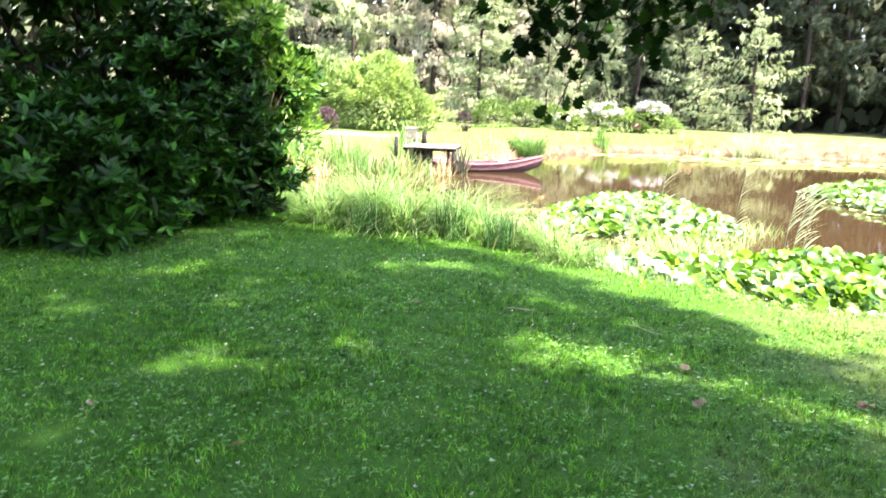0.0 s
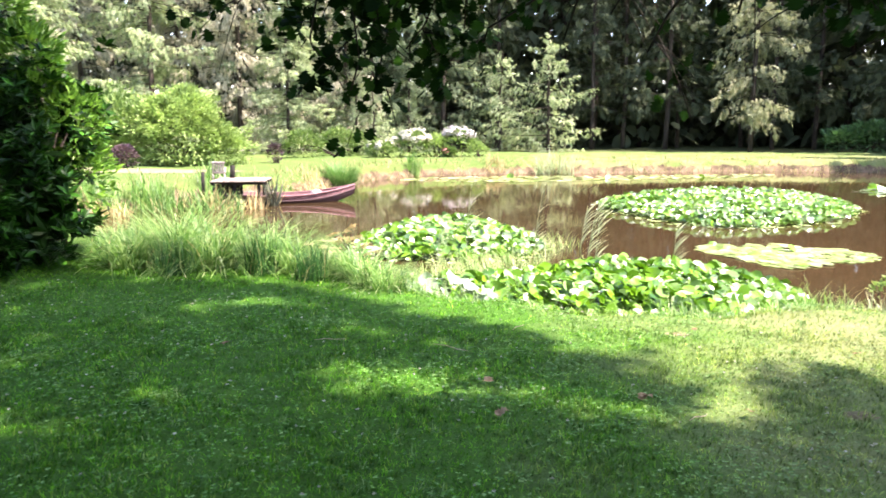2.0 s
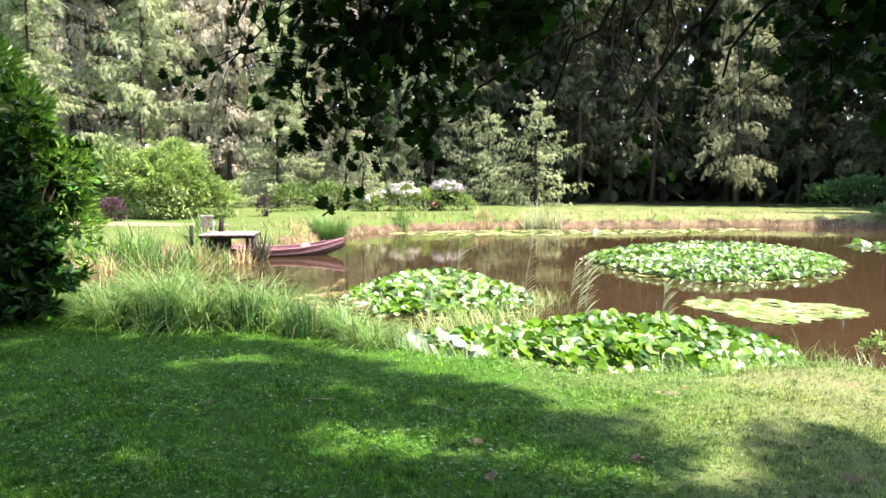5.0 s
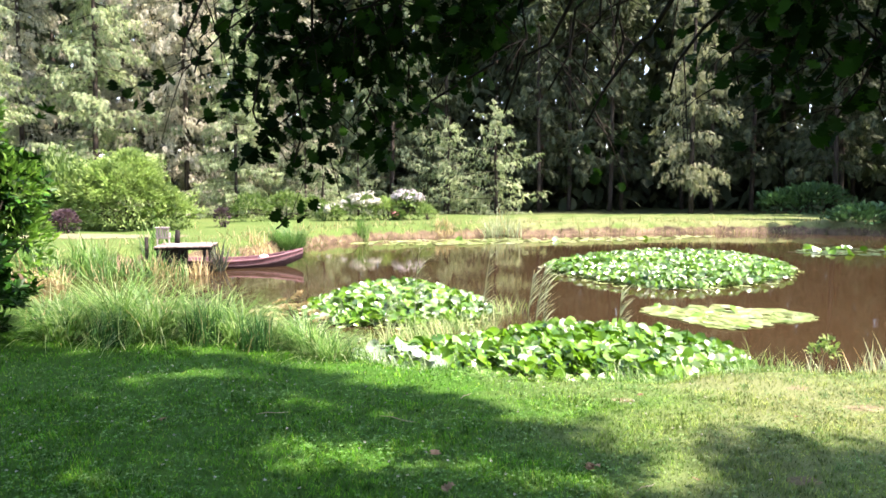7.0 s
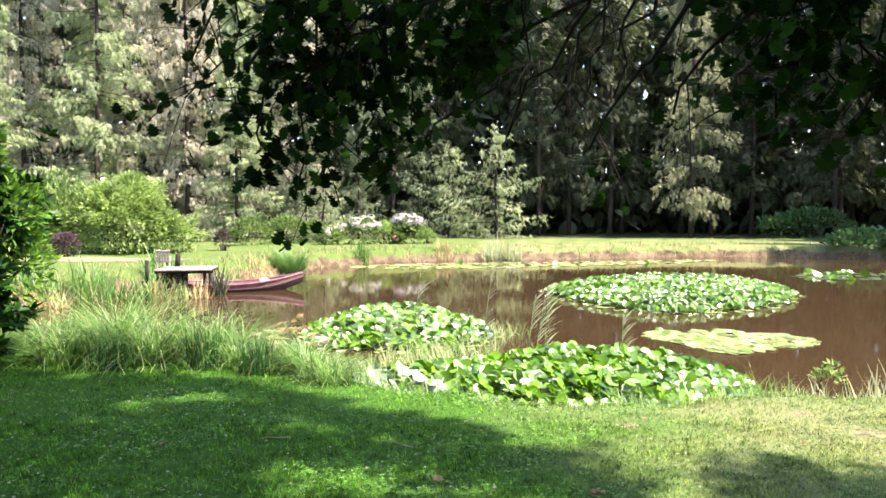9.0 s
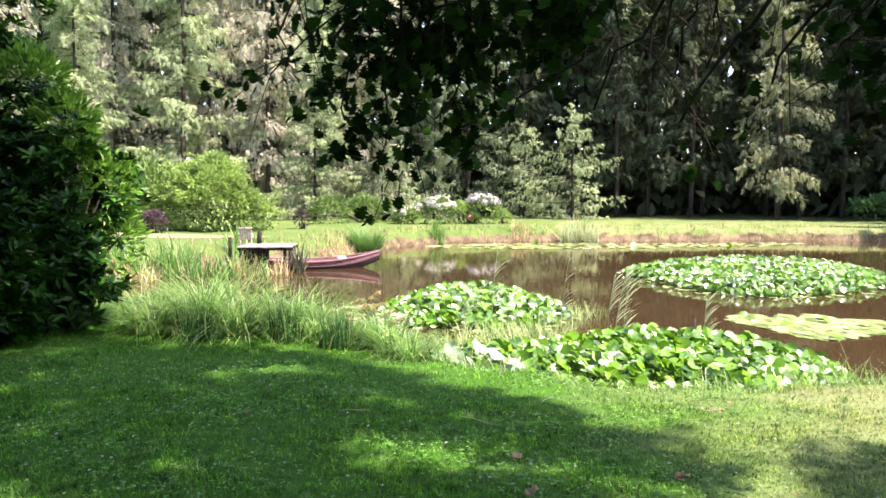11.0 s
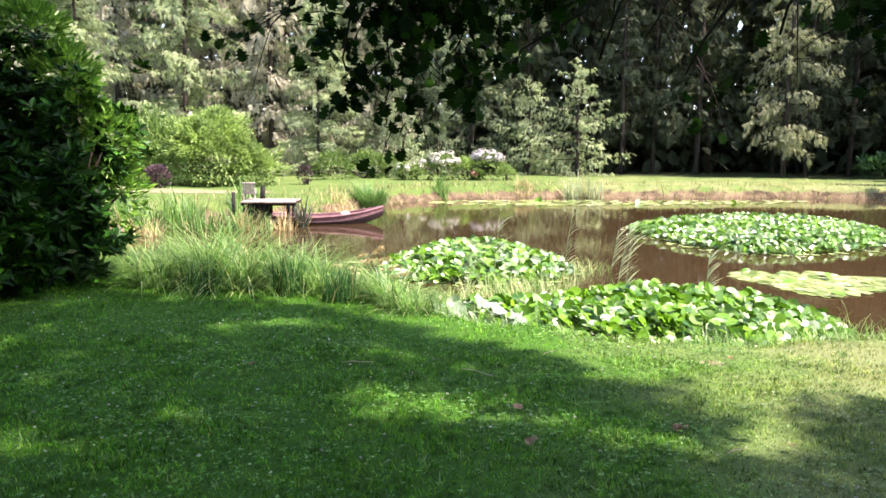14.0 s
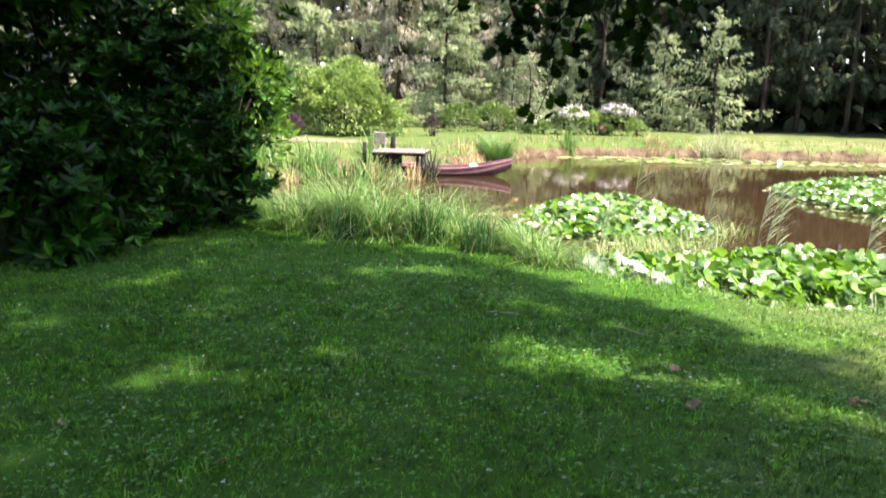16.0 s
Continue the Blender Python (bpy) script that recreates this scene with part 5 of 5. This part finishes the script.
# boughs that reach out before the camera
for st, en, tw, lv in [((0.9, 4.6, 3.6), (-1.75, 5.9, 2.35), 11, 15), ((1.0, 4.8, 3.4), (-1.0, 6.0, 2.0), 10, 16), ((1.2, 4.9, 3.4), (-0.8, 6.0, 1.9), 9, 20),
                       ((1.6, 4.8, 3.2), (0.1, 6.1, 1.95), 8, 20), ((1.8, 4.8, 3.3), (0.75, 6.0, 2.05), 8, 20), ((2.2, 4.6, 3.2), (1.4, 6.0, 1.95), 8, 20),
                       ((2.6, 4.4, 3.2), (2.0, 5.8, 2.2), 7, 20), ((2.9, 4.2, 3.1), (2.7, 5.6, 2.15), 9, 20), ((3.2, 4.0, 3.0), (3.5, 5.4, 2.3), 9, 20), ((3.5, 3.8, 3.0), (4.3, 5.0, 2.3), 8, 20),
                       ((1.4, 4.6, 3.4), (0.4, 5.8, 2.7), 8, 20), ((2.4, 4.6, 3.4), (1.6, 5.9, 2.7), 8, 20), ((0.6, 4.8, 3.5), (-0.6, 5.9, 2.6), 9, 18), ((3.2, 4.4, 3.4), (2.6, 5.8, 2.7), 7, 20)]:
    k = float(np.interp(en[0], [-0.9, 1.0], [1.0, 0.64]))
    st, en = [tuple(np.array([0, 0, 1.53]) + k * (np.array(p) - np.array([0, 0, 1.53]))) for p in (st, en)]
    bough(st, (en[0], en[1], en[2] + 0.08), ro, 0.2, int(tw * 0.6), int(lv * (0.4 if en[0] < 0.3 else 0.75)), 0.014, 0.5 * k, 0.09 * (0.35 + 0.65 * k))
    w = np.linspace(0, 1, 8)[:, None]
    root = TRUNK + np.array([-0.1, 0.3, 3.0 + ro.uniform(0, 1.5)])
    bones.append(tube(root + (np.array(st) - root) * w + np.array([0, 0, 0.7]) * np.sin(w * np.pi) + ro.normal(0, 0.04, (8, 3)) * np.sin(w * np.pi), np.linspace(0.016, 0.006, 8), 6))
for st, en in [((-0.07, 3.87, 3.04), (-0.9, 4.16, 2.33)), ((0.04, 3.87, 2.95), (-0.76, 4.19, 2.58)), ((0.1, 3.87, 2.98), (-0.55, 4.22, 1.91)),
               ((-0.07, 3.87, 2.87), (-0.67, 4.21, 2.21)), ((0.27, 3.86, 2.87), (-0.27, 4.26, 2.1)), ((0.61, 3.83, 2.92), (0.2, 4.27, 2.32)),
               ((1.29, 3.67, 2.82), (1.09, 4.14, 2.18)),
               ((2.0, 3.35, 2.72), (2.14, 3.73, 2.18)), ((2.15, 3.26, 2.64), (2.27, 3.66, 1.95))]:
    bough(st, en, ro, 0.12, 6, 7, 0.010, 0.3, 0.09)
# hanging boughs: bearing and least elevation in degrees, metres off
for bearing, low, far_off in [(-15.4, 6.0, 4.4), (-13.2, 8.5, 4.6), (-11.1, 2.6, 4.3), (-9.4, 6.5, 4.7), (-8.5, -0.2, 4.2), (-6.6, 0.6, 4.5), (-5.6, 6.0, 4.8), (-4.4, 2.8, 4.3), (-2.2, 2.6, 4.6), (-1.2, 7.5, 4.2), (-0.1, 4.2, 4.4),
                              (2.0, 6.4, 4.1), (4.6, 8.6, 4.3), (6.4, 10.5, 4.0), (8.0, 6.4, 4.2), (10.4, 5.0, 4.0), (12.6, 5.4, 4.3), (14.6, 7.6, 4.0), (17.0, 12.0, 4.2), (22.2, 9.4, 3.9), (23.6, 4.8, 4.1), (25.8, 4.4, 3.8), (27.8, 4.2, 4.0),
                              (29.8, 2.6, 3.8), (31.4, 5.0, 3.9), (33.0, 8.0, 3.7), (20.2, 13.5, 3.9), (26.8, 11.0, 3.6)]:
    a, e, e2 = radians(bearing), radians(low + 2.5), radians(19.5)
    a2 = a + radians(ro.uniform(1.0, 5.0))
    tip = (far_off * math.sin(a), far_off * math.cos(a), 1.54 + far_off * math.tan(e))
    top = (0.96 * far_off * math.sin(a2), 0.96 * far_off * math.cos(a2), 1.54 + far_off * math.tan(e2))
    bough(top, tip, ro, 0.08, 7, 9 if bearing > 5 else 10 if low < 3 else 5, 0.008, 0.34, 0.084)
# the crown overhead
sx, sy = SUN.x / SUN.z, SUN.y / SUN.z
PO, AO, UO, LO = [], [], [], []
made, tries = 0, 0
while made < 3200 and tries < 90000:
    tries += 1
    gx_, gy_ = ro.uniform(-9.5, 4.8), 1.2 + 8.8 * ro.random() ** 1.3
    h = ro.uniform(7.0, 14.0)
    c = np.array([gx_ + sx * h, gy_ + sy * h, h])
    if not shaded(np.array(gx_), np.array(gy_)) or np.hypot(c[0] - 3.5, c[1] - 2.0) > 12:
        continue
    if c[1] > 0.2 and (c[2] - 1.5) / math.hypot(c[0], c[1]) < 0.47:
        continue
    n = 10
    PO.append(c + ro.normal(0, 0.14, (n, 3))), AO.append(unit(n, ro)), UO.append(np.array([0, 0, 1.0]) + ro.normal(0, 0.5, (n, 3))), LO.append(ro.uniform(0.16, 0.24, n))
    made += 1
rb = np.random.default_rng(41)
for _ in range(520):
    h = rb.uniform(5.0, 12.0)
    c = np.array([rb.uniform(-5.5, 4.0) + sx * h, rb.uniform(-5.5, 1.3) + sy * h, h])
    if np.hypot(c[0] - 3.5, c[1] + 2.0) < 7.5:
        PO.append(c + rb.normal(0, 0.2, (10, 3))), AO.append(unit(10, rb)), UO.append(np.array([0, 0, 1.0]) + rb.normal(0, 0.5, (10, 3))), LO.append(rb.uniform(0.2, 0.3, 10))
centres = np.array([p.mean(axis=0) for p in PO])
for k in range(9):
    goal = centres[ro.integers(len(centres))] if k else centres.mean(axis=0)
    near_goal = centres[np.linalg.norm(centres - goal, axis=1) < 2.6]
    goal = near_goal.mean(axis=0)
    root = TRUNK + np.array([-0.1, 0.3, 2.6 + 0.45 * k])
    w = np.linspace(0, 1, 9)[:, None]
    limb = root + (goal - root) * w + np.array([0, 0, 0.9]) * np.sin(w * np.pi) + np.concatenate([np.zeros((1, 3)), ro.normal(0, 0.09, (7, 3)), np.zeros((1, 3))])
    bones.append(tube(limb, np.linspace(0.16, 0.03, 9), 7))
    for c in near_goal[::9]:
        foot = limb[ro.integers(4, 9)]
        mid_p = (foot + c) / 2 + ro.normal(0, 0.12, 3)
        bones.append(tube([foot, mid_p, c], [0.03, 0.018, 0.006], 4))
child("trunk", mesh_from("trunk", *stack(bones), TWIG, True), oak, "dark bark trunk and branches")
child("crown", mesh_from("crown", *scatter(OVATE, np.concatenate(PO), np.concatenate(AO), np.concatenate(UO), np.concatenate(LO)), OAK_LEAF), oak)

# ---- lawn grass, clover and litter ----
rw = np.random.default_rng(29)


def lawn_points(n, x0, x1, y0, y1, r, land=0.1):
    q = np.stack([r.uniform(x0, x1, n), r.uniform(y0, y1, n)], 1)
    return q[shore_distance(q[:, 0], q[:, 1]) > land]


def before_the_pond(q):
    """The wedge of lawn that lies between the oak and the pond."""
    stray = np.abs(rw.normal(0, 0.45, len(q)))
    return q[(q[:, 0] > -1.08 * q[:, 1] - 0.3 - stray) & (q[:, 0] < 0.66 * q[:, 1] + 0.35 + stray)]


def on_ground(q, dz=0.0):
    return np.column_stack([q, ground_z(q[:, 0], q[:, 1]) + dz])


BARE = [(1.55, 5.5, 0.09), (3.2, 5.2, 0.13), (3.0, 5.75, 0.1), (2.1, 3.9, 0.09)]


def bare_patch(x, y, rad, r):
    """A worn spot of dry soil, an uneven low sheet just over the turf."""
    k = 14
    a = np.arange(k) * 2 * np.pi / k
    q = rad * (0.75 + 0.4 * r.random(k))
    rim = np.stack([x + 1.6 * q * np.cos(a), y + q * np.sin(a)], 1)
    inner = np.stack([x + 0.8 * q * np.cos(a), y + 0.5 * q * np.sin(a)], 1)
    v = np.concatenate([on_ground(np.array([[x, y]]), 0.004), on_ground(inner, 0.003), on_ground(rim, -0.006)])
    f3 = [(0, 1 + i, 1 + (i + 1) % k) for i in range(k)]
    f4 = [(1 + i, 1 + k + i, 1 + k + (i + 1) % k, 1 + (i + 1) % k) for i in range(k)]
    return tagged(new("bare_patch", mesh_from("bare_patch", v, [np.array(f3), np.array(f4)], SOIL, True)), "worn patch of dry tan soil in the lawn", "bare soil", kind="structure")


for x, y, rad in BARE:
    bare_patch(x, y, rad, rw)
near = np.concatenate([before_the_pond(lawn_points(n, -7.5, 6.2, y0, y1, rw, 0.0)) for n, y0, y1 in ((125000, 2.0, 4.0), (80000, 4.0, 5.6), (66000, 5.6, 8.4))])
worn = np.zeros(len(near))
for x, y, rad in BARE:
    worn = np.maximum(worn, 1 - np.hypot((near[:, 0] - x) / 1.6, near[:, 1] - y) / (rad * 1.2))
near = near[rw.random(len(near)) > np.clip(worn * 1.3, 0, 0.6)]
tuft = 0.6 + 0.5 * np.sin(near[:, 0] * 5.1 + np.sin(near[:, 1] * 3.3) * 2) * np.sin(near[:, 1] * 4.3) + 0.35 * rw.random(len(near))
tuft = tuft + 0.35 * np.sin(near[:, 0] * 13.0 + 2.0 * np.sin(near[:, 1] * 9.0)) * np.sin(near[:, 1] * 15.0 + 1.5 * np.sin(near[:, 0] * 7.0))
grass_h = 0.020 + 0.024 * np.clip(tuft, 0, 1.6) ** 1.5
lawn = new("lawn_grass", mesh_from("lawn_grass", *blades(on_ground(near, -0.004), grass_h * rw.uniform(0.7, 1.3, len(near)), rw.uniform(0.0034, 0.0072, len(near)) * (0.7 + 0.08 * near[:, 1]), 0.9, 2, 0.65, rw), GRASS))
tagged(lawn, "short mown green grass blades of the lawn", "grass", kind="stuff")

coarse = before_the_pond(lawn_points(1500, -6.4, 4.6, 2.0, 7.2, rw))
coarse = np.repeat(coarse, 16, axis=0) + rw.normal(0, 0.022, (len(coarse) * 16, 2))
tufts = new("coarse_grass_tufts", mesh_from("coarse_grass_tufts", *blades(on_ground(coarse, -0.004), rw.uniform(0.03, 0.075, len(coarse)), rw.uniform(0.003, 0.006, len(coarse)), 1.1, 2, 0.75, rw), RUSH_PALE))
tagged(tufts, "small coarse darker grass tufts in the lawn", "grass", kind="stuff")

edge = lawn_points(64000, -4.2, 9.0, 5.6, 9.2, rw, -0.4)
edge = edge[shore_distance(edge[:, 0], edge[:, 1]) < 0.6]
fringe = new("shore_grass", mesh_from("shore_grass", *blades(on_ground(edge, -0.01), rw.uniform(0.08, 0.30, len(edge)) * (1 + 0.55 * rw.random(len(edge)) ** 3), rw.uniform(0.004, 0.009, len(edge)), 0.9, 3, 0.4, rw), SEDGE))
tagged(fringe, "unmown long grass along the pond's edge", "grass", kind="stuff")

band = lawn_points(110000, -14, 26, 16, 41, rw, -0.2)
dist = shore_distance(band[:, 0], band[:, 1])
band = band[rw.random(len(band)) < np.exp(-np.clip(dist, 0, 9) / 0.8)]
far_fringe = new("bank_grass", mesh_from("bank_grass", *blades(on_ground(band, -0.02), rw.uniform(0.12, 0.46, len(band)), rw.uniform(0.012, 0.03, len(band)), 1.1, 2, 0.5, rw), BANK_GRASS))
tagged(far_fringe, "dry and green grass tufts along the far bank", "grass", kind="stuff")

cl = before_the_pond(lawn_points(34000, -6.4, 4.6, 2.0, 6.6, rw))
drifts = np.sin(cl[:, 0] * 2.3 + 1.6 * np.sin(cl[:, 1] * 3.1)) + np.sin(cl[:, 1] * 4.9 + 2.0 * np.sin(cl[:, 0] * 2.7)) + 0.7 * np.sin(cl[:, 0] * 7.3 - cl[:, 1] * 6.1)
cl = cl[drifts + rw.normal(0, 1.3, len(cl)) > 0.6]
n = len(cl)
base3 = on_ground(cl, 0.0) + np.array([0, 0, 1]) * rw.uniform(0.012, 0.04, n)[:, None]
a0 = rw.uniform(0, 6.28, n)
trefoil = [scatter(OVATE, base3, np.stack([np.cos(a0 + k), np.sin(a0 + k), 0.15 + 0 * a0], 1), np.array([0, 0, 1.0]) + rw.normal(0, 0.25, (n, 3)), rw.uniform(0.006, 0.019, n)) for k in (0, 2.09, 4.19)]
tagged(new("clover", mesh_from("clover", *stack(trefoil), CLOVER)), "low clover leaves among the lawn grass", "clover", kind="stuff")
fl = lawn_points(420, -5.0, 5.0, 2.4, 7.2, rw)
n = len(fl)
petals = []
for k in range(9):
    u = unit(n, rw)
    u[:, 2] = np.abs(u[:, 2])
    petals.append(scatter(LANCE, on_ground(fl, 0.045), u, unit(n, rw), 0.012, 0.007))
tagged(new("clover_flowers", mesh_from("clover_flowers", *stack(petals), FLOWER)), "tiny white clover flowers in the lawn", "clover flowers", kind="stuff")


def fallen_leaf(x, y, size, turn, r):
    v, f = OAK
    v = v * np.array([size, size, size]) * 0.75 * np.array([1.1, 1, 2.2])
    ob = new("fallen_leaf", mesh_from("fallen_leaf", v, f, DEAD_LEAF))
    ob.matrix_basis = pose(x, y, float(ground_z(x, y)) + 0.045, r.uniform(-15, 15), r.uniform(-15, 15), turn)
    return tagged(ob, "curled brown fallen oak leaf on the grass", "fallen leaf", "fallen leaves on the lawn")


for x, y, s, a in [(1.06, 4.1, 0.10, 40), (0.24, 3.8, 0.10, 100), (0.13, 4.35, 0.09, 200), (-1.64, 2.61, 0.09, 80), (-1.65, 4.95, 0.09, 10), (-2.55, 2.75, 0.06, 300), (1.02, 4.17, 0.08, 170), (1.5, 3.9, 0.07, 250), (2.6, 4.9, 0.07, 30), (1.7, 5.5, 0.06, 130)]:
    fallen_leaf(x, y, s, a, rw)


def stick(x, y, ln, turn, r):
    z = float(ground_z(x, y)) + 0.035
    v = tube([(-ln / 2, 0, 0), (-ln / 6, 0.01, 0.006), (ln / 5, -0.008, 0.004), (ln / 2, 0.012, 0)], [0.002, 0.0035, 0.003, 0.0015], 5)
    ob = new("stick", mesh_from("stick", *v, STRAW, True))
    ob.matrix_basis = pose(x, y, z, 0, 0, turn)
    return tagged(ob, "thin dry pale stick lying in the grass", "stick", "sticks on the lawn")


for x, y, ln, a in [(1.24, 3.82, 0.16, 35), (-0.95, 5.1, 0.22, 8), (-0.1, 5.0, 0.3, -35), (0.4, 5.6, 0.2, 60)]:
    stick(x, y, ln, a, rw)
